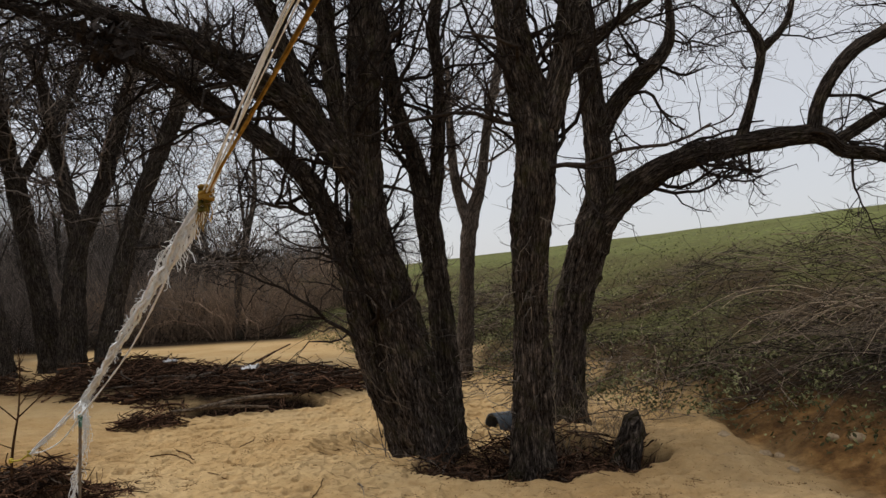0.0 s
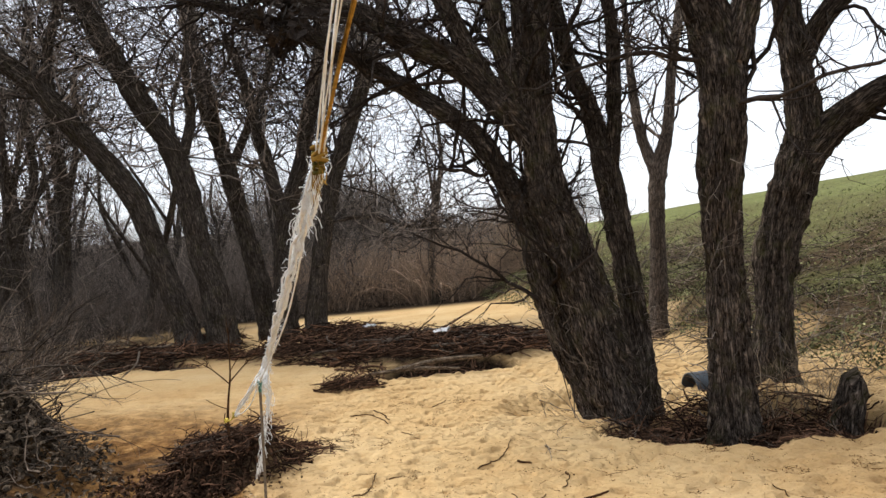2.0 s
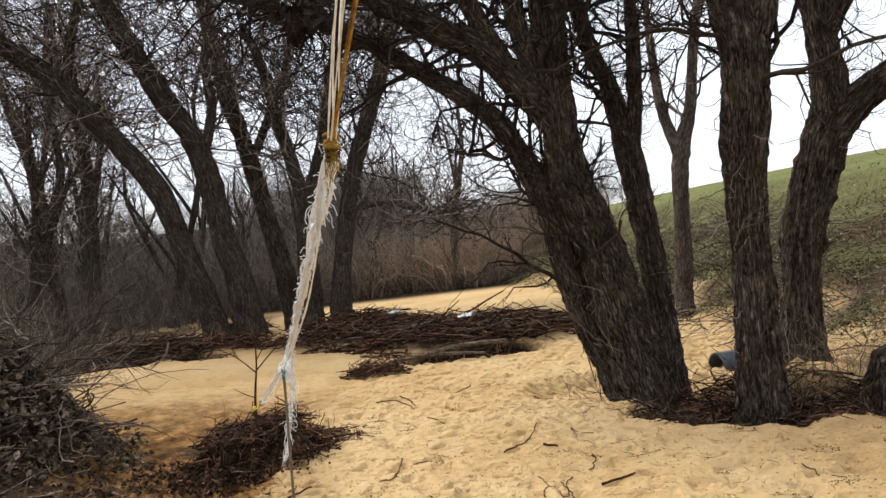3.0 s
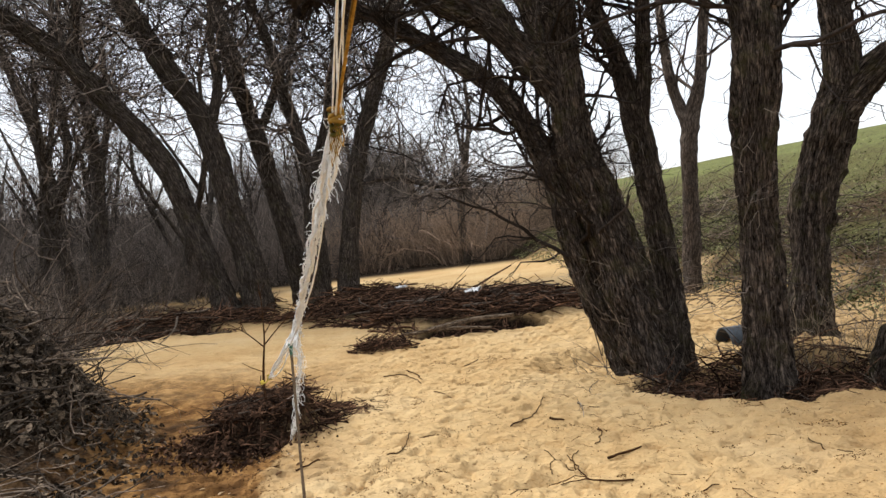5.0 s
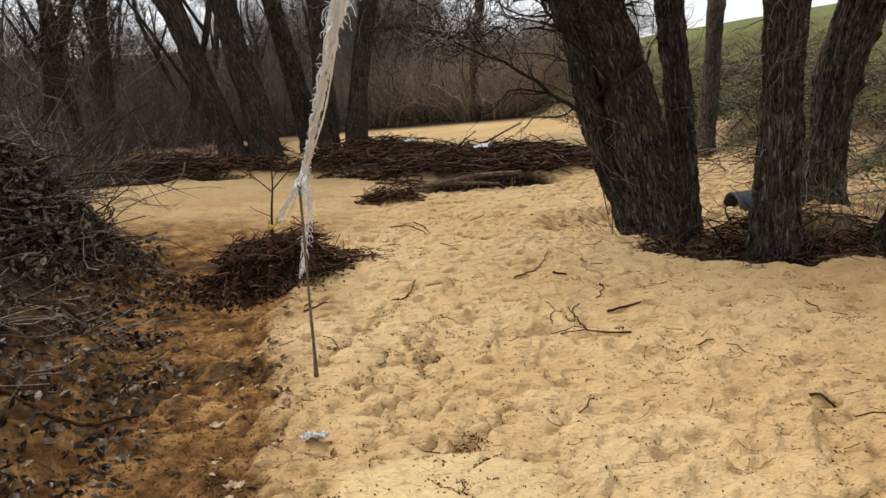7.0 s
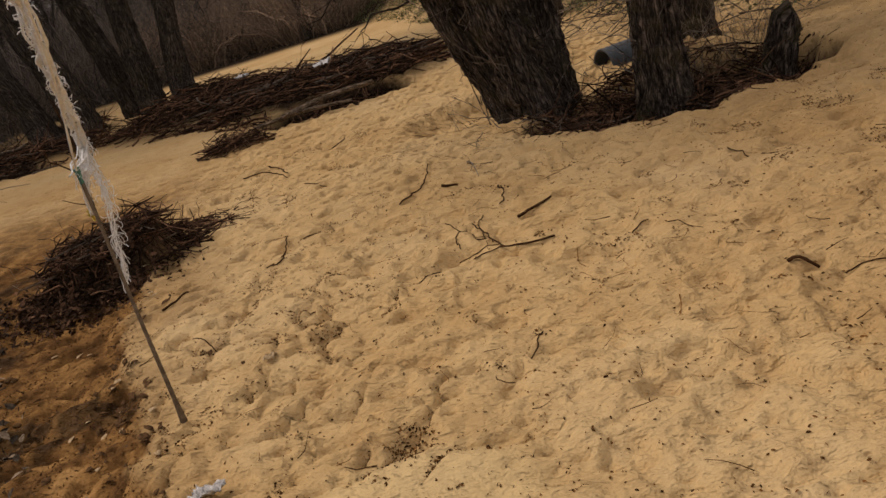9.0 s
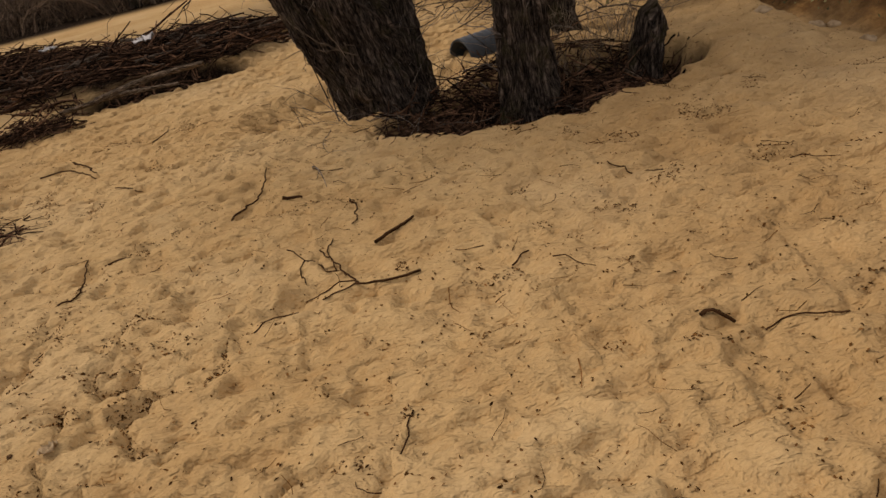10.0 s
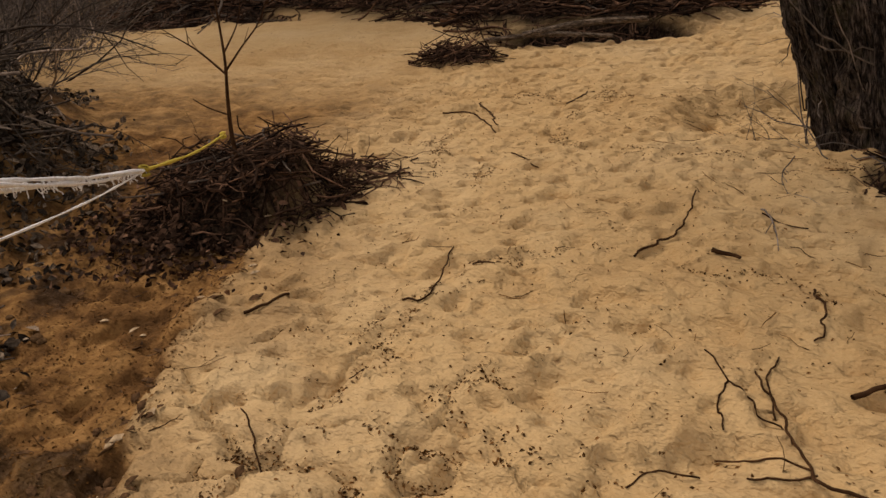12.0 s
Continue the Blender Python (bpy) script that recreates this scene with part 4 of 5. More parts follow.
plant(reed_kinds, [(g3.uniform(-15, -4), g3.uniform(28.5, 34), g3.uniform(0.8, 1.2)) for i in range(34)])


# ---------------------------------------------------------------- the rope and its stick
def cord(points, radius, count=3, spread=0.012, seed=0, step=0.03, sides=5, wild=0.0):
    """Loosely twisted strands along a curve."""
    g = np.random.default_rng(seed)
    c = spline([(*p, 1) for p in points], step)[:, :3]
    n = len(c)
    s = np.arange(n) * step
    out = []
    for i in range(count):
        ph = i * 6.283 / count
        off = np.stack([np.cos(s * 2.3 + ph), np.sin(s * 2.3 + ph), 0.6 * np.sin(s * 2 + ph)], 1) * spread * (0.6 + 0.5 * noise3(np.stack([s * 2, s * 0 + i, s * 0], 1), seed))[:, None]
        if wild:
            q = np.stack([s * 17, s * 0 + i * 3.1, s * 0], 1)
            off = off + wild * np.stack([noise3(q, seed + 5), noise3(q, seed + 6), noise3(q, seed + 7)], 1) * np.minimum(s / 0.1, 1)[:, None]
        out.append(c + off)
    P = np.array(out)
    R = radius * (1 + 0.35 * noise3(np.stack([np.tile(s, count) * 14, np.repeat(np.arange(count), n) * 3.0, np.zeros(n * count)], 1), seed + 1)).reshape(count, n)
    return tubes(P, R, sides)


def fray(points, count, length, radius, seed, drop=1.0, step=0.02):
    """Loose fibres hanging and sticking out along a curve."""
    g = np.random.default_rng(seed)
    c = spline([(*p, 1) for p in points], step)[:, :3]
    o = c[g.integers(0, len(c), count)]
    d = g.normal(size=(count, 3))
    ln = g.uniform(*length, count)
    P = np.empty((count, 8, 3))
    P[:, 0] = o
    for j in range(1, 8):
        d = d * 0.75 + g.normal(scale=0.55, size=(count, 3)) + np.array([0, 0, -drop])
        d /= np.linalg.norm(d, axis=1, keepdims=True)
        P[:, j] = P[:, j - 1] + d * (ln / 7)[:, None]
    return tubes(P, np.full((count, 8), radius), 3)


def part_of(ob, name, sets, material, label="", kind=""):
    v, q, g = join(*sets)
    return child(name, mesh_np(name, v, q, material, g), ob, label, kind)


def blob(c, r, seed, n=60):
    """A knot: a tangle of cord turns round a point."""
    a = np.linspace(0, 6.283 * 4, n)
    p = np.stack([np.cos(a) * r, np.sin(a) * r * 0.8, np.sin(a * 0.37 + seed) * r], 1) + np.array(c)
    return tubes(p[None], np.full((1, n), r * 0.32), 6)


TIE, LOWKNOT, POST, HANDLE, HIGHKNOT, AWAY = (-3.42, 5.9, 0.46), (-2.56, 4.62, 0.76), (-1.6, 3.34, 1.24), (-1.53, 3.14, 1.19), (-0.53, 1.7, 1.9), (1.25, -1.05, 3.02)
MID = (-1.06, 2.51, 1.57)
rope = thing("rope_swing", "frayed white and yellow rope strung from the sapling", "rope", POST)
part_of(rope, "sapling_cord", [cord([TIE, (-2.99, 5.26, 0.59), LOWKNOT], 0.0065, 1, 0.004, 1), blob(TIE, 0.014, 1), blob(LOWKNOT, 0.014, 2)], CORD, "faded yellow cord with knots")
upper_strand = part_of(rope, "upper_strand", [cord([LOWKNOT, (-2.08, 3.96, 0.99), POST], 0.0045, 3, 0.014, 3)], ROPE)
part_of(upper_strand, "fringe", [fray([LOWKNOT, (-2.08, 3.96, 0.99), POST], 170, (0.01, 0.04), 0.0013, 4, 0.5)], ROPE, "loose frayed fibres", "stuff")
part_of(rope, "lower_strand", [cord([LOWKNOT, (-2.2, 4.1, 0.87), (-1.82, 3.55, 1.02), HANDLE, (-1.02, 2.45, 1.52), HIGHKNOT], 0.0032, 1, 0.003, 5)], ROPE)
fv, fq, fg = cord([POST, MID, HIGHKNOT], 0.0042, 6, 0.019, 6, 0.02, 5, 0.008)
nv, nq = len(fv) // 6, len(fq) // 6
frayed_strand = part_of(rope, "frayed_strand", [(fv[:nv], fq[:nq], fg[:nv])], ROPE, "white frayed strands")
for i in range(1, 6):
    part_of(frayed_strand, "strand", [(fv[i * nv:(i + 1) * nv], fq[i * nq:(i + 1) * nq] - i * nv, fg[i * nv:(i + 1) * nv])], ROPE)
part_of(frayed_strand, "fringe", [fray([POST, MID, HIGHKNOT], 900, (0.012, 0.045), 0.0012, 7, 0.15), fray([(-0.75, 2.04, 1.77), HIGHKNOT], 50, (0.03, 0.1), 0.0013, 17, 1.2)], ROPE, "loose frayed fibres", "stuff")
web = part_of(rope, "web", [cord([POST, (-1.565, 3.24, 1.2), HANDLE], 0.0022, 10, 0.024, 19, 0.012, 4, 0.014)], ROPE, "torn white net strip")
part_of(web, "fringe", [fray([POST, (-1.565, 3.24, 1.2), HANDLE], 90, (0.02, 0.09), 0.0011, 18, 0.7)], ROPE, "loose frayed fibres", "stuff")
tassel = part_of(rope, "tassel", [cord([POST, (-1.62, 3.35, 1.02), (-1.66, 3.36, 0.9), (-1.7, 3.36, 0.74)], 0.0011, 10, 0.011, 9, 0.012, 4, 0.017)], ROPE, "hanging tattered white fibres")
part_of(tassel, "fringe", [fray([POST, (-1.62, 3.35, 1.02), (-1.66, 3.36, 0.9)], 80, (0.02, 0.09), 0.0013, 8, 0.35), fray([(-1.66, 3.36, 0.86), (-1.7, 3.36, 0.76)], 40, (0.02, 0.06), 0.0014, 20, 1.6)], ROPE, "loose frayed fibres", "stuff")
part_of(rope, "green_knot", [blob(HANDLE, 0.008, 3), cord([HANDLE, (-1.527, 3.13, 1.15)], 0.004, 3, 0.007, 21)], ROPE_GREEN, "green cord knot")
part_of(rope, "knot_wrap", [blob((-0.532, 1.702, 1.893), 0.013, 7), blob((-0.54, 1.712, 1.872), 0.011, 9)], OLIVE, "dark olive cord wrap below the knot")
high_knot = part_of(rope, "high_knot", [blob(HIGHKNOT, 0.015, 4)], ROPE_YELLOW, "frayed yellow knot")
part_of(high_knot, "fringe", [fray([HIGHKNOT, (-0.55, 1.73, 1.87)], 14, (0.03, 0.08), 0.0012, 10, 1.2)], ROPE_YELLOW, "loose frayed fibres", "stuff")
part_of(rope, "yellow_strand", [cord([HIGHKNOT, (-0.1, 1.02, 2.16), AWAY], 0.003, 3, 0.008, 11)], ROPE_YELLOW)
part_of(rope, "white_strand", [cord([HIGHKNOT, (-0.125, 1.0, 2.17), (1.23, -1.06, 3.02)], 0.0019, 4, 0.012, 12)], ROPE)

stick = thing("swing_stick", "slim peeled wooden stick hanging from the rope", "stick", (-1.46, 3.02, 1.2))
c = spline([(-1.53, 3.14, 1.18, 0.0075), (-1.52, 3.11, 1.0, 0.007), (-1.5, 3.05, 0.7, 0.0078), (-1.48, 3.0, 0.45, 0.0095), (-1.485, 3.0, 0.36, 0.015)], 0.03)
v, q, g = tubes(c[None, :, :3], c[None, :, 3], 10, rough=0.12)
child("shaft", mesh_np("shaft", v, q, STICK, g), stick)

sapling = thing("sapling", "thin leafless sapling rooted in the twig tangle", "sapling", (-3.5, 6.05, 0.3))
stem = [(-3.5, 6.05, 0.2, 0.017), (-3.5, 6.05, 0.42, 0.014), (-3.48, 6.06, 0.62, 0.012), (-3.45, 6.07, 0.82, 0.009), (-3.44, 6.08, 1.12, 0.006), (-3.46, 6.1, 1.32, 0.003)]
shoots = [
    [(-3.46, 6.07, 0.74, 0.008), (-3.6, 6.05, 0.87, 0.006), (-3.72, 6.03, 0.95, 0.004), (-3.84, 6.02, 1.02, 0.003)],
    [(-3.46, 6.07, 0.76, 0.008), (-3.33, 6.08, 0.88, 0.006), (-3.2, 6.1, 1.0, 0.005), (-3.12, 6.12, 1.14, 0.003)],
    [(-3.49, 6.06, 0.52, 0.005), (-3.58, 6.0, 0.58, 0.004), (-3.65, 5.98, 0.63, 0.002)],
    [(-3.45, 6.07, 0.85, 0.006), (-3.38, 6.15, 1.0, 0.004), (-3.36, 6.2, 1.16, 0.003)],
]
for i, points in enumerate([stem] + shoots):
    c = spline(points, 0.03)
    v, q, g = tubes(c[None, :, :3], c[None, :, 3], 8, rough=0.1)
    child("shoot" if i else "stem", mesh_np("shoot" if i else "stem", v, q, TWIG, g), sapling)
    if i in (0, 1, 2):
        a, ra = grow(c[None, ::2, :3], c[None, ::2, 3], 5, (0.08, 0.24), (0.4, 0.8), 0.6, 5, 0.4, 0.12, 0.35, 0.002)
        v, q, g = tubes(a, ra, 4)
        child("twig_growth", mesh_np("twig_growth", v, q, TWIG, g), sapling, kind="stuff")


# ---------------------------------------------------------------- twigs and litter on the sand
def twig(points, radius, label="dark crooked twig lying on the sand"):
    at = np.array(points, float)
    z = height(at[:, 0], at[:, 1])
    c = spline([(x, y, h + radius * 1.5, radius * (1 - 0.5 * i / len(at))) for i, ((x, y), h) in enumerate(zip(at, z))], 0.02)
    s = len(c)
    c[:, :2] += 0.018 * np.stack([noise3(c[:, :3] * 22, 5), noise3(c[:, :3] * 22, 6)], 1)
    c[:, 2] = np.maximum(c[:, 2], height(c[:, 0], c[:, 1]) + radius * 0.6)
    return tubes(c[None, :, :3], c[None, :, 3], 6)


def lay_twig(lines, radius, label, name="twig"):
    v, q, g = join(*[twig(p, radius * (0.55 if i else 1)) for i, p in enumerate(lines)])
    return tagged(new(name, mesh_np(name, v, q, TWIG, g)), label, "twig", "twigs on the sand")


lay_twig([[(-0.25, 4.66), (-0.4, 4.65), (-0.53, 4.68), (-0.59, 4.86), (-0.71, 5.14)], [(-0.53, 4.7), (-0.62, 4.66), (-0.7, 4.66)], [(-0.55, 4.71), (-0.66, 4.74), (-0.78, 4.74)],
          [(-0.58, 4.85), (-0.72, 5.0), (-0.88, 5.19)], [(-0.63, 4.96), (-0.67, 5.1), (-0.66, 5.24)], [(-0.78, 5.06), (-0.8, 4.95), (-0.77, 4.85)]], 0.006, "forked dark twig with several side shoots on sand", "forked_twig")
for pts, r in (
    ([(-0.44, 5.09), (-0.33, 5.18), (-0.23, 5.25)], 0.013), ([(-1.27, 5.88), (-1.13, 6.17), (-1.11, 6.6)], 0.008), ([(-3.12, 7.89), (-2.87, 7.86), (-2.53, 7.5)], 0.009),
    ([(-2.97, 8.22), (-2.75, 7.9), (-2.57, 7.61)], 0.009), ([(-0.96, 5.91), (-0.9, 5.92), (-0.84, 5.9)], 0.015), ([(-0.56, 5.74), (-0.53, 5.55), (-0.54, 5.36)], 0.007),
    ([(-2.7, 5.03), (-2.65, 5.08), (-2.57, 5.2)], 0.011), ([(-2.07, 5.27), (-1.96, 5.33), (-2.05, 5.74)], 0.007), ([(-0.98, 4.53), (-0.93, 4.62), (-0.81, 4.66)], 0.004),
    ([(0.12, 4.58), (0.16, 4.6), (0.21, 4.65)], 0.006), ([(-2.28, 8.25), (-2.25, 8.5), (-2.22, 8.73)], 0.008), ([(-1.9, 5.63), (-1.85, 5.64), (-1.8, 5.62)], 0.007),
    ([(0.79, 5.34), (0.88, 5.18), (0.99, 5.13)], 0.005), ([(-0.41, 3.56), (-0.39, 3.65), (-0.36, 3.74)], 0.004), ([(-2.27, 7.08), (-2.16, 7.0), (-2.06, 6.95)], 0.006),
    ([(-0.79, 6.4), (-0.7, 6.3), (-0.6, 6.27)], 0.005), ([(0.62, 3.83), (0.66, 3.84), (0.72, 3.81)], 0.012), ([(0.78, 3.76), (0.9, 3.75), (1.02, 3.66)], 0.005),
):
    lay_twig([pts], r * 0.72, "short dark stick lying on the sand" if r > 0.01 else "thin dark twig lying on the sand")


def log(a, b, r, label):
    c = spline([(*a, r), ((a[0] + b[0]) / 2, (a[1] + b[1]) / 2 + 0.06, (a[2] + b[2]) / 2 + 0.03, r * 0.95), (*b, r * 0.7)], 0.05)
    v, q, g = tubes(c[None, :, :3], c[None, :, 3], 14, rough=0.12)
    return tagged(new("log", mesh_np("log", v, q, DRIFTWOOD, g)), label, "log")


log((-3.5, 10.66, 0.1), (-2.18, 10.6, 0.24), 0.045, "pale bare log lying on the twig mat")
log((-3.95, 10.7, 0.05), (-2.5, 10.5, 0.1), 0.032, "thin pale driftwood pole on the twig mat")


def scrap(x, y, size, seed, label, z=None, material=PLASTIC, name="litter_scrap", category="litter"):
    g = np.random.default_rng(seed)
    n = 9
    u, w = np.meshgrid(np.linspace(-1, 1, n), np.linspace(-1, 1, n))
    p = np.stack([u.ravel(), w.ravel(), np.zeros(n * n)], 1)
    h = 0.55 * np.abs(noise3(p * 2.1, seed)) + 0.2 * noise3(p * 4, seed + 1)
    v = np.stack([x + size * (p[:, 0] * 0.8 + 0.3 * noise3(p * 1.6, seed + 2)), y + size * (p[:, 1] * 0.6 + 0.3 * noise3(p * 1.6, seed + 3)), (height(x, y)[0] if z is None else z) + 0.004 + size * np.abs(h)], 1)
    i = np.arange(n * n).reshape(n, n)
    q = np.stack([i[:-1, :-1], i[:-1, 1:], i[1:, 1:], i[1:, :-1]], -1).reshape(-1, 4)
    ob = tagged(new(name, mesh_np(name, v, q, material, v)), label, category)
    so = ob.modifiers.new("thickness", "SOLIDIFY")
    so.thickness = 0.003
    return ob


scrap(-1.58, 3.07, 0.06, 81, "crumpled white and dark plastic scrap on sand", None, TORN)
scrap(-5.35, 14.6, 0.13, 82, "white plastic scrap on the twig mat", 0.42)
scrap(-3.2, 12.3, 0.14, 83, "white crumpled paper on the twig mat", 0.45)


PALE_LEAF = plain_material("pale_dead_leaf", (0.22, 0.15, 0.08), (0.58, 0.44, 0.27), 45)


def one_leaf(size, seed, material):
    v, q, g = leaves(np.zeros(1), np.zeros(1), np.zeros(1), (size, size), seed, 0.35)
    v[:, 2] -= v[:, 2].min()
    ob = tagged(new("dead_leaf", mesh_np("dead_leaf", v, q, material, v)), "curled dead leaf lying on sand and soil", "leaf", "dead leaves")
    so = ob.modifiers.new("thickness", "SOLIDIFY")
    so.thickness = 0.0015
    return ob


def scatter(kinds, spots, sizes=(0.8, 1.3), seed=0):
    """Lays copies of small things on the ground, each turned its own way."""
    g = np.random.default_rng(seed)
    for i, (x, y) in enumerate(spots):
        z = float(height(x, y)[0])
        k = float(g.uniform(*sizes))
        m = pose(x, y, z + 0.004, 0, 0, float(g.uniform(0, 360))) @ Matrix.Scale(k, 4)
        src = kinds[i % len(kinds)]
        if i < len(kinds):
            src.matrix_basis = m
        else:
            copy_thing(src, m).scale = (k, k, k)


def clod(size, seed):
    """A crumbled lump of soil with an uneven surface."""
    n, k = 14, 9
    a, e = np.meshgrid(np.linspace(0, 2 * math.pi, n, endpoint=False), np.linspace(-1.2, 1.5, k))
    p = np.stack([np.cos(a) * np.cos(e), np.sin(a) * np.cos(e), np.sin(e) * 0.6], -1).reshape(-1, 3)
    p *= (size * (1 + 0.35 * noise3(p * 1.7, seed) + 0.2 * noise3(p * 4, seed + 1)))[:, None]
    i = np.arange(n * k).reshape(k, n)
    j = np.roll(i, -1, axis=1)
    q = np.stack([i[:-1], j[:-1], j[1:], i[1:]], -1).reshape(-1, 4)
    return tagged(new("clod", mesh_np("clod", p, q, SOIL, p)), "crumbled lump of dark damp soil on the gully floor", "clod", "clods in the gully")


STONE = plain_material("pale_stone", (0.24, 0.17, 0.1), (0.46, 0.35, 0.22), 18)
SOIL = plain_material("damp_soil", (0.03, 0.017, 0.008), (0.16, 0.09, 0.04), 22, wide=1.4)
gc = np.random.default_rng(131)
clods = [clod(0.03 + 0.012 * i, 140 + i) for i in range(4)]
clod_spots = []
for i in range(90):
    y = gc.uniform(2.0, 6.4)
    lo, hi = np.interp(y, FOOT_Y, FOOT_X), np.interp(y, EDGE_Y, EDGE_X)
    clod_spots.append((float(np.clip(lo + abs(gc.normal(scale=0.35)), lo - 0.4, hi - 0.06)), y))
scatter(clods, clod_spots, (0.2, 0.6), 132)
stones = []
for i in range(3):
    ob = clod(0.05 + 0.012 * i, 150 + i)
    ob.name = "stone"
    ob.data.materials[0] = STONE
    stones.append(tagged(ob, "small pale stone at the foot of the slope", "stone", "stones by the slope"))
scatter(stones, [(2.65, 7.32), (3.09, 7.14), (2.97, 7.19), (2.9, 6.46), (3.53, 6.98), (3.65, 6.78)], (0.7, 1.2), 133)
g6 = np.random.default_rng(111)
leaf_kinds = [one_leaf(0.026, 112 + i, PALE_LEAF if i < 1 else DRY_LEAF) for i in range(6)]
leaf_spots = [(-2.0, 4.24), (-1.78, 4.02), (-2.3, 3.27), (-2.02, 4.2), (-1.85, 2.75), (-1.45, 3.0)]
for cx, cy in ((-1.95, 2.9), (-2.1, 3.5), (-2.6, 4.3), (-1.75, 2.55), (-2.95, 5.2), (-3.3, 5.65), (-3.6, 5.5), (-3.75, 5.55), (-2.6, 4.0), (-2.4, 3.9)):
    leaf_spots += [(cx + g6.normal(scale=0.11), cy + g6.normal(scale=0.09)) for i in range(13)]
for i in range(80):
    y = g6.uniform(2.2, 6.2)
    leaf_spots.append((np.interp(y, EDGE_Y, EDGE_X) - abs(g6.normal(scale=0.45)) + 0.08, y))
scatter(leaf_kinds, leaf_spots, (0.6, 1.4), 113)


def small_stick(length, radius, seed):
    g = np.random.default_rng(seed)
    t = np.linspace(-0.5, 0.5, 9)
    c = np.stack([t * length, 0.12 * length * np.sin(t * 5 + seed) + g.normal(scale=0.01 * length, size=9), radius + 0.04 * length * np.abs(np.sin(t * 6 + seed))], 1)
    v, q, gr = tubes(c[None], (radius * np.linspace(1, 0.45, 9))[None], 6)
    if seed % 2:
        b = np.stack([c[5] + (np.array([0.25, 0.2 * (1 if seed % 4 == 1 else -1), 0.05]) * length) * u for u in np.linspace(0, 1, 4)])
        v, q, gr = join((v, q, gr), tubes(b[None], (radius * np.linspace(0.6, 0.3, 4))[None], 5))
    return tagged(new("twig", mesh_np("twig", v, q, TWIG, gr)), "small dark bent twig lying on the sand", "twig", "twigs on the sand")


twig_kinds = [small_stick(0.1 + 0.035 * i, 0.0016 + 0.0005 * (i % 4), i) for i in range(7)]
twig_spots = []
while len(twig_spots) < 75:
    x, y = g6.uniform(-3.2, 2.6), 2.2 + 7.5 * g6.random() ** 1.1
    if x > np.interp(y, EDGE_Y, EDGE_X) - 0.2 and math.hypot(x + 0.4, y - 4.95) > 0.75:
        twig_spots.append((x, y))
scatter(twig_kinds, twig_spots, (0.4, 1.0), 114)


def branch(length, radius, seed, material, label, group):
    g = np.random.default_rng(seed)
    t = np.linspace(-0.5, 0.5, 12)
    c = np.stack([t * length, 0.08 * length * np.sin(t * 4 + seed), radius + 0.05 * length * np.abs(np.sin(t * 3 + seed))], 1)
    P, R = c[None], (radius * np.linspace(1, 0.4, 12))[None]
    b, rb = grow(P, R, 4, (0.15 * length, 0.4 * length), (0.4, 0.9), 0.6, 6, 0.1, 0.12, 0.3, 0.003, radius)
    b[..., 2] = np.maximum(b[..., 2], 0.01)
    v, q, gr = join(tubes(P, R, 7), tubes(b, rb, 5))
    return tagged(new("branch", mesh_np("branch", v, q, material, gr)), label, "branch", group)


def ring_spots(cx, cy, rx, ry, count, seed):
    g = np.random.default_rng(seed)
    a, r = g.uniform(0, 6.283, count), np.sqrt(g.random(count))
    return [(float(x), float(y)) for x, y in zip(cx + rx * r * np.cos(a), cy + ry * r * np.sin(a))]


for cx, cy, rx, ry, count, ln, rad, mat, label, group, lift in (
    (-3.8, 13.1, 2.1, 1.5, 44, 0.9, 0.018, TWIG_GREY, "weathered branch lying on the drift mat", "branches on the drift mat", 0.2),
    (-11.0, 13.8, 3.0, 1.3, 22, 1.1, 0.02, TWIG_GREY, "weathered branch on the far drift mat", "branches on the far mat", 0.16),
    (0.85, 7.0, 1.0, 0.55, 22, 0.45, 0.008, TWIG_GREY, "grey branch among debris by the trunks", "branches by the trunks", 0.12),
    (-3.6, 6.1, 0.5, 0.4, 12, 0.4, 0.008, TWIG_GREY, "grey branch in the sapling's twig tangle", "branches by the sapling", 0.1),
    (-6.3, 5.4, 1.1, 1.3, 34, 0.8, 0.009, TWIG_GREY, "dead grey branch on the bank brush", "branches on the bank", 0.22),
):
    kinds = [branch(ln * (0.7 + 0.25 * i), rad * (0.8 + 0.2 * i), 120 + i + int(ln * 10), mat, label, group) for i in range(3)]
    g7 = np.random.default_rng(int(cx * 10) + 500)
    for i, (x, y) in enumerate(ring_spots(cx, cy, rx, ry, count, int(rx * 100))):
        m = pose(x, y, float(height(x, y)[0]) + lift * float(g7.random()), float(g7.normal(scale=6)), float(g7.normal(scale=6)), float(g7.uniform(0, 360)))
        if i < 3:
            kinds[i].matrix_basis = m
        else:
            copy_thing(kinds[i % 3], m)

# the pipe behind the trunks
pipe = thing("drain_pipe", "black ribbed plastic drain pipe half buried in sand", "pipe", (0.55, 8.75, 0.1))
n = 60
ax = np.linspace(0, 1.1, n)
rr = 0.195 + 0.004 * np.sin(ax * 90)
line = np.stack([0.5 + ax * 0.9, 8.75 + ax * 0.42, np.full(n, -0.03)], 1)
ov, oq, og = tubes(line[None], rr[None], 28)
iv, iq, ig = tubes(line[None], rr[None] - 0.02, 28)
v, q, g = join((ov, oq, og), (iv, iq[:, ::-1], ig))
k = len(ov)
rim = np.array([[i, (i + 1) % 28, k + (i + 1) % 28, k + i] for i in range(28)])
child("tube", mesh_np("tube", v, np.concatenate([q, rim[:, ::-1]]), PIPE, g), pipe)

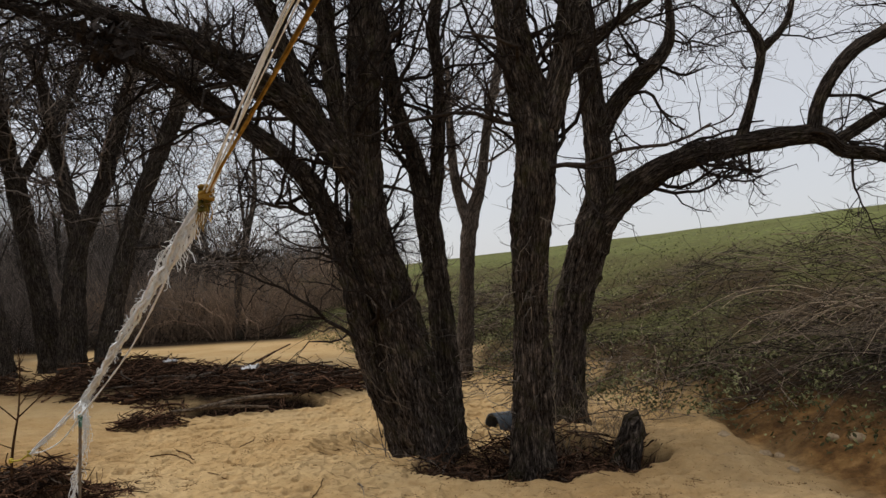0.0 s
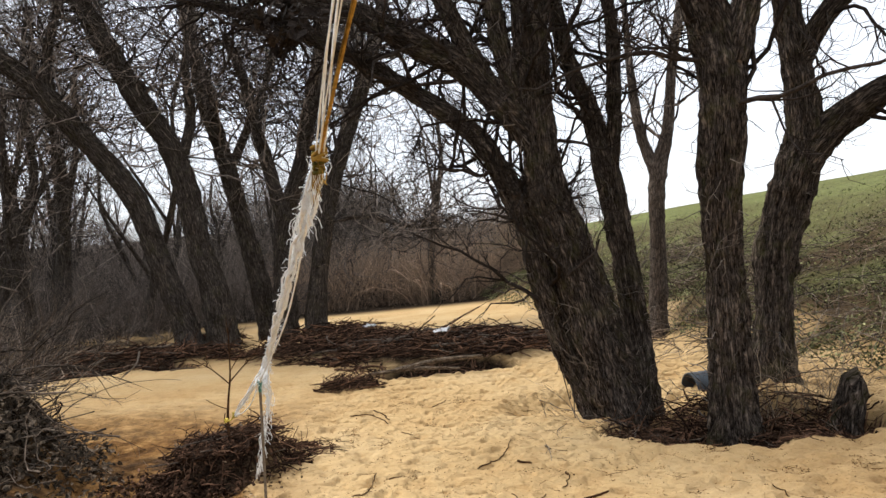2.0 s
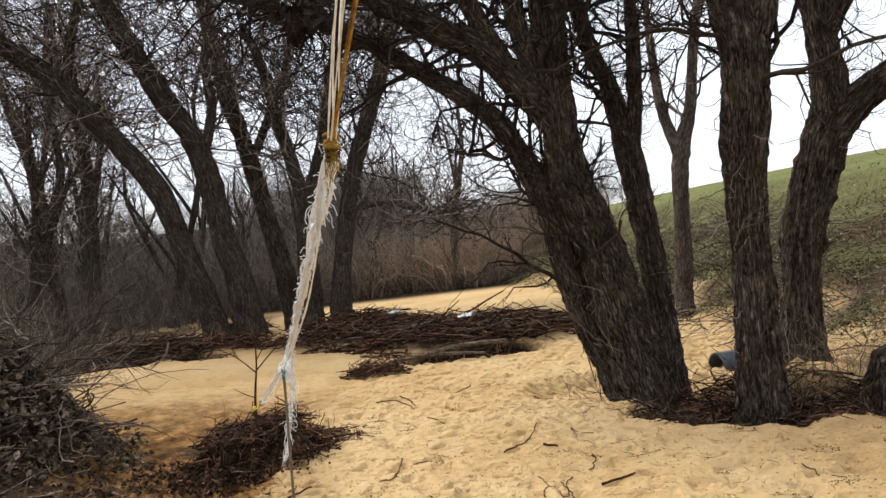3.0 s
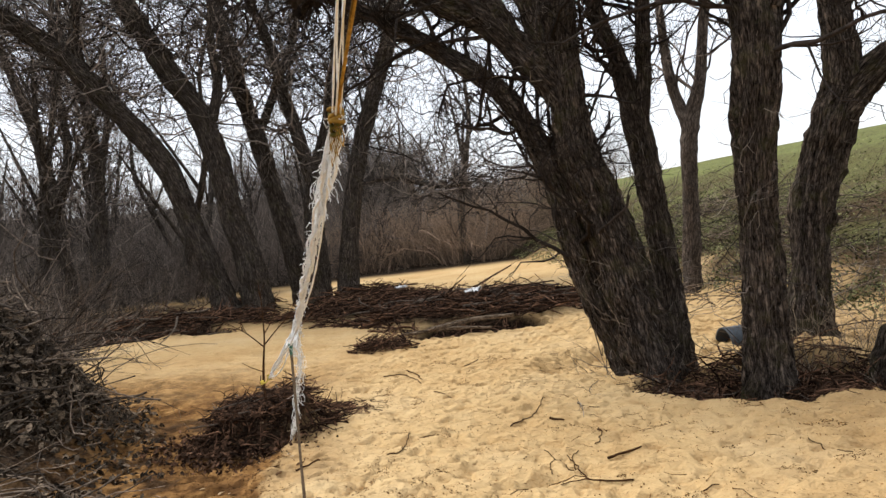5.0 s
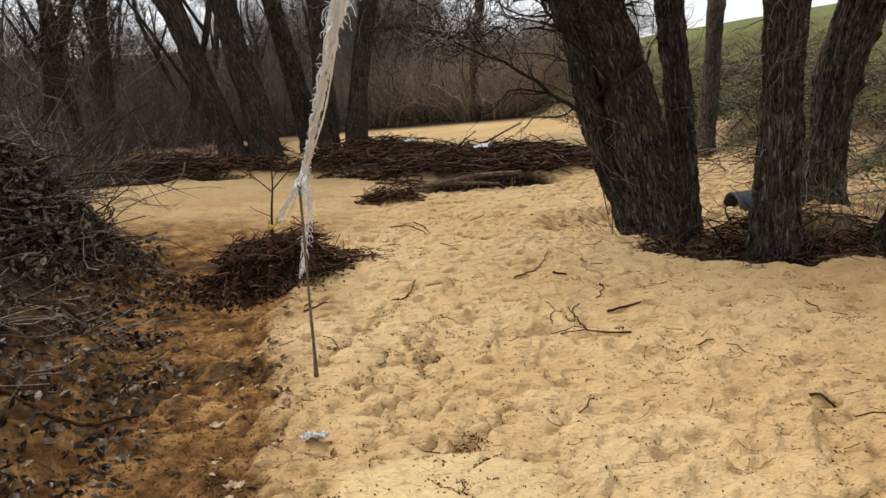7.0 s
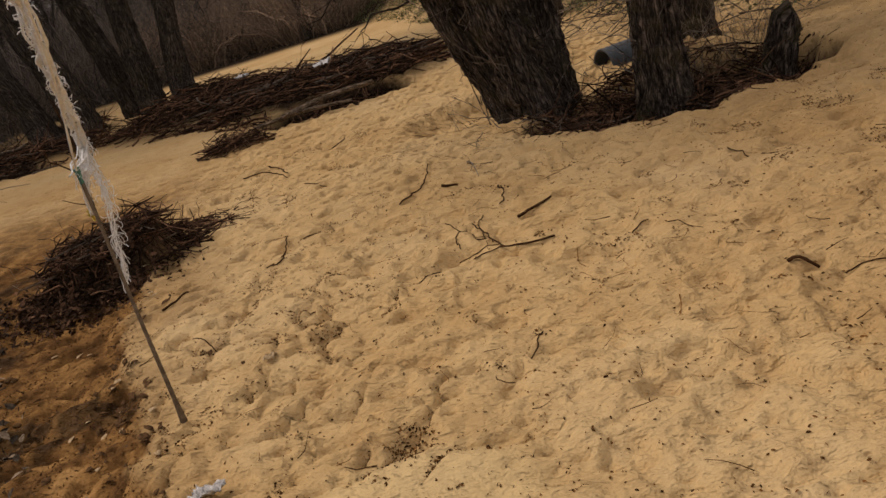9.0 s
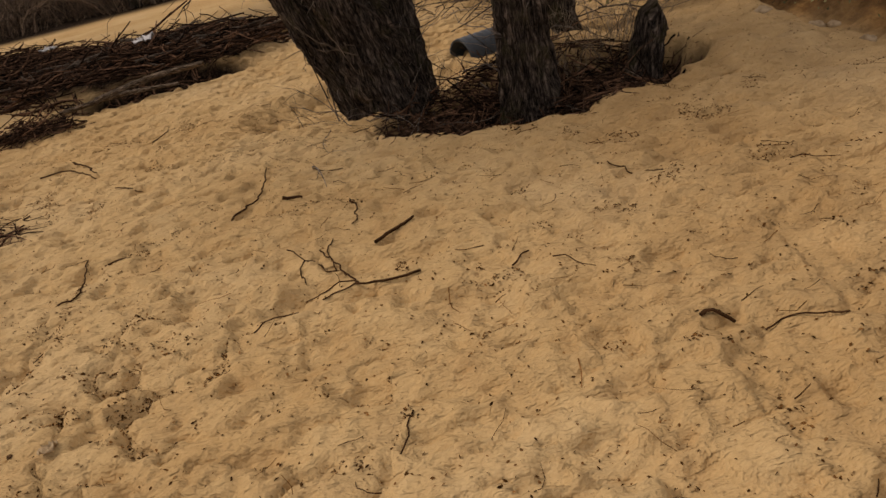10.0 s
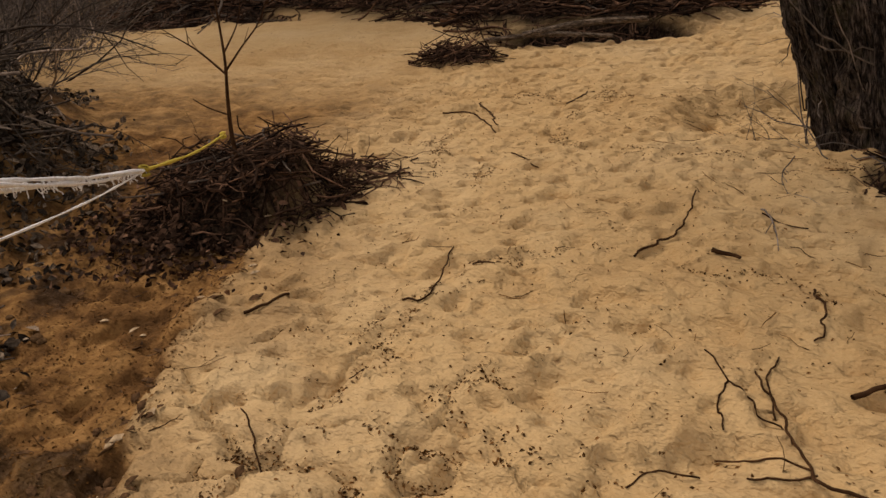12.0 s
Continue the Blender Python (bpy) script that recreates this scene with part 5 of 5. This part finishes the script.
# the broken stump
stump = thing("stump", "broken dark stump beside the leaning trunks", "stump", (1.7, 7.2, -0.1))
c = spline([(1.6, 7.2, -0.35, 0.2), (1.64, 7.2, -0.12, 0.15), (1.69, 7.2, 0.05, 0.125), (1.74, 7.2, 0.2, 0.12), (1.77, 7.2, 0.28, 0.1), (1.77, 7.2, 0.22, 0.02)], 0.02)
v, q, g = tubes(c[None, :, :3], c[None, :, 3], 40, rough=0.5, seed=4)
v[:, 2] += 0.09 * noise3(v * np.array([16, 16, 0]), 8) * np.clip((v[:, 2] - 0.1) / 0.1, 0, 1)
child("wood", mesh_np("wood", v, q, BARK, g), stump)
weeds = shrub("dry_weed", "pale dry weed stalks beside the stump", 34, 0.95, 0.3, WEED, 91, 0.9, 3, "weed", 0.35)
plant([weeds], [(1.35, 7.75, 1.0), (1.15, 7.6, 0.6), (1.6, 7.7, 0.8), (1.85, 7.9, 0.6), (0.28, 8.3, 0.35)])

# creepers round the foot of the leaning tree
g5 = np.random.default_rng(101)
foot = spline([(-0.25, 7.75, -0.15, 0.34), (-0.44, 7.75, 0.5, 0.31), (-0.6, 7.75, 1.25, 0.27)], 0.05)
loops = []
for i in range(26):
    k = 14
    a0, turn = g5.uniform(-3.0, 0.2), g5.normal(scale=1.1)
    h0, h1 = g5.uniform(0.0, 0.6), g5.uniform(0.2, 1.2)
    t = np.linspace(0, 1, k)
    h = np.clip((h0 + (h1 - h0) * t + 0.12 * np.sin(t * 5 + i)) / 1.3 * (len(foot) - 1), 0, len(foot) - 1).astype(int)
    r = foot[h, 3] * (1.0 + 0.1 * np.abs(np.sin(t * 4 + i * 2))) + 0.02
    a = a0 + turn * t
    loops.append(foot[h, :3] + np.stack([np.cos(a) * r, np.sin(a) * r * 0.72, 0.03 * np.sin(t * 9 + i)], 1))
v, q, g = tubes(np.array(loops), np.full((26, 14), 0.0045) * g5.uniform(0.6, 1.4, 26)[:, None], 4)
heap("creeper", "thin tan creeper stems clinging round the leaning tree", [(v, q, g)], TWIG_GREY, "creeper")

# a clump of dead leaves caught on the overhanging limb
n = 90
p = g5.normal(size=(n, 3)) * np.array([0.13, 0.1, 0.16]) + np.array([-3.0, 6.9, 4.05])
heap("leaf_clump", "dark clump of dead leaves caught on the limb", [leaves(p[:, 0], p[:, 1], p[:, 2], (0.04, 0.1), 102, 1.0)], TWIG_DARK, "leaf clump")


# arching bramble canes at the foot of the slope
def cane_clump(name, label, root, aim, count, length, radius, droop, seed, material):
    """Long canes that leave one root, fan out and bow to the ground."""
    g = np.random.default_rng(seed)
    k = 9
    d = np.array(aim) + g.normal(scale=0.3, size=(count, 3))
    d /= np.linalg.norm(d, axis=1, keepdims=True)
    P = np.empty((count, k, 3))
    P[:, 0] = np.array(root) + g.normal(scale=(0.35, 0.35, 0.08), size=(count, 3))
    P[:, 0, 2] = height(P[:, 0, 0], P[:, 0, 1]) - 0.03
    ln = g.uniform(*length, count)
    for j in range(1, k):
        d = d + g.normal(scale=0.07, size=(count, 3)) + np.array([0, 0, -droop / k])
        d /= np.linalg.norm(d, axis=1, keepdims=True)
        P[:, j] = P[:, j - 1] + d * (ln / (k - 1))[:, None]
    P[..., 2] = np.maximum(P[..., 2], height(P[..., 0].ravel(), P[..., 1].ravel()).reshape(P.shape[:2]) + 0.01)
    R = g.uniform(*radius, count)[:, None] * np.linspace(1, 0.4, k)[None]
    b, rb = grow(P, R, count * 3, (0.15, 0.5), (0.3, 0.9), 0.6, 4, 0.0, 0.12, 0.3, 0.002, 0.006)
    ob = thing(name, label, "bramble", root)
    for part_name, tube in (("cane_growth", tubes(P, R, 4)), ("side_growth", tubes(b, rb, 3))):
        child(part_name, mesh_np(part_name, *tube[:2], material, tube[2]), ob, kind="stuff")
    return ob


cane_clump("bramble", "pale arching bare bramble canes against the slope", (5.6, 8.9, 0.6), (-0.75, -0.2, 0.62), 60, (1.2, 2.6), (0.006, 0.011), 1.5, 301, WEED)
cane_clump("bramble", "dark bowed bramble canes at the slope foot", (5.0, 8.0, 0.4), (-0.85, -0.1, 0.35), 60, (0.8, 1.8), (0.004, 0.008), 1.3, 302, TWIG_GREY)
cane_clump("bramble", "grey bramble canes beyond the forked tree", (1.9, 11.2, 0.3), (-0.4, -0.5, 0.6), 60, (0.7, 1.6), (0.004, 0.008), 1.4, 303, SHOOT)
cane_clump("bramble", "grey bramble canes behind the spreading tree", (3.1, 9.6, 0.4), (-0.2, -0.6, 0.6), 60, (0.7, 1.6), (0.004, 0.008), 1.4, 304, TWIG_GREY)
cane_clump("bramble", "thin bowed canes growing out of the brush heap", (-6.2, 6.2, 1.0), (0.6, 0.6, 0.7), 12, (0.7, 1.5), (0.004, 0.008), 1.1, 305, TWIG_GREY)

# bare shoots that bow out from the foot of the leaning tree
cane_clump("basal_shoots", "thin pale shoots bowing from the leaning tree's foot", (-0.6, 7.75, -0.1), (-0.6, -0.35, 0.75), 9, (0.3, 0.6), (0.003, 0.006), 2.0, 306, SHOOT)
cane_clump("basal_shoots", "thin pale shoots tangled round the tree's foot", (-0.3, 7.45, -0.1), (-0.1, -0.5, 0.85), 16, (0.3, 0.75), (0.003, 0.0055), 1.0, 307, SHOOT)

# larger leaves and a stick on the gully floor
for x, y, size, seed, label in ((-1.79, 2.72, 0.042, 401, "pale curled dead leaf at the gully edge"), (-2.29, 3.3, 0.042, 402, "pale torn dead leaf on the gully floor"),
                                (-2.0, 4.24, 0.035, 403, "pale curled bark scrap on the sand"), (-1.63, 3.99, 0.04, 404, "pale split dead leaf on crusted sand")):
    scrap(x, y, size, seed, label, None, PALE_LEAF, "dead_leaf", "leaf")
lay_twig([[(-3.5, 2.98), (-3.05, 3.08), (-2.85, 3.37)]], 0.012, "long dark stick lying on the bank litter", "stick")
lay_twig([[(-2.28, 4.5), (-2.1, 4.36), (-1.98, 4.24)]], 0.003, "thin dark stalk lying on the sand")
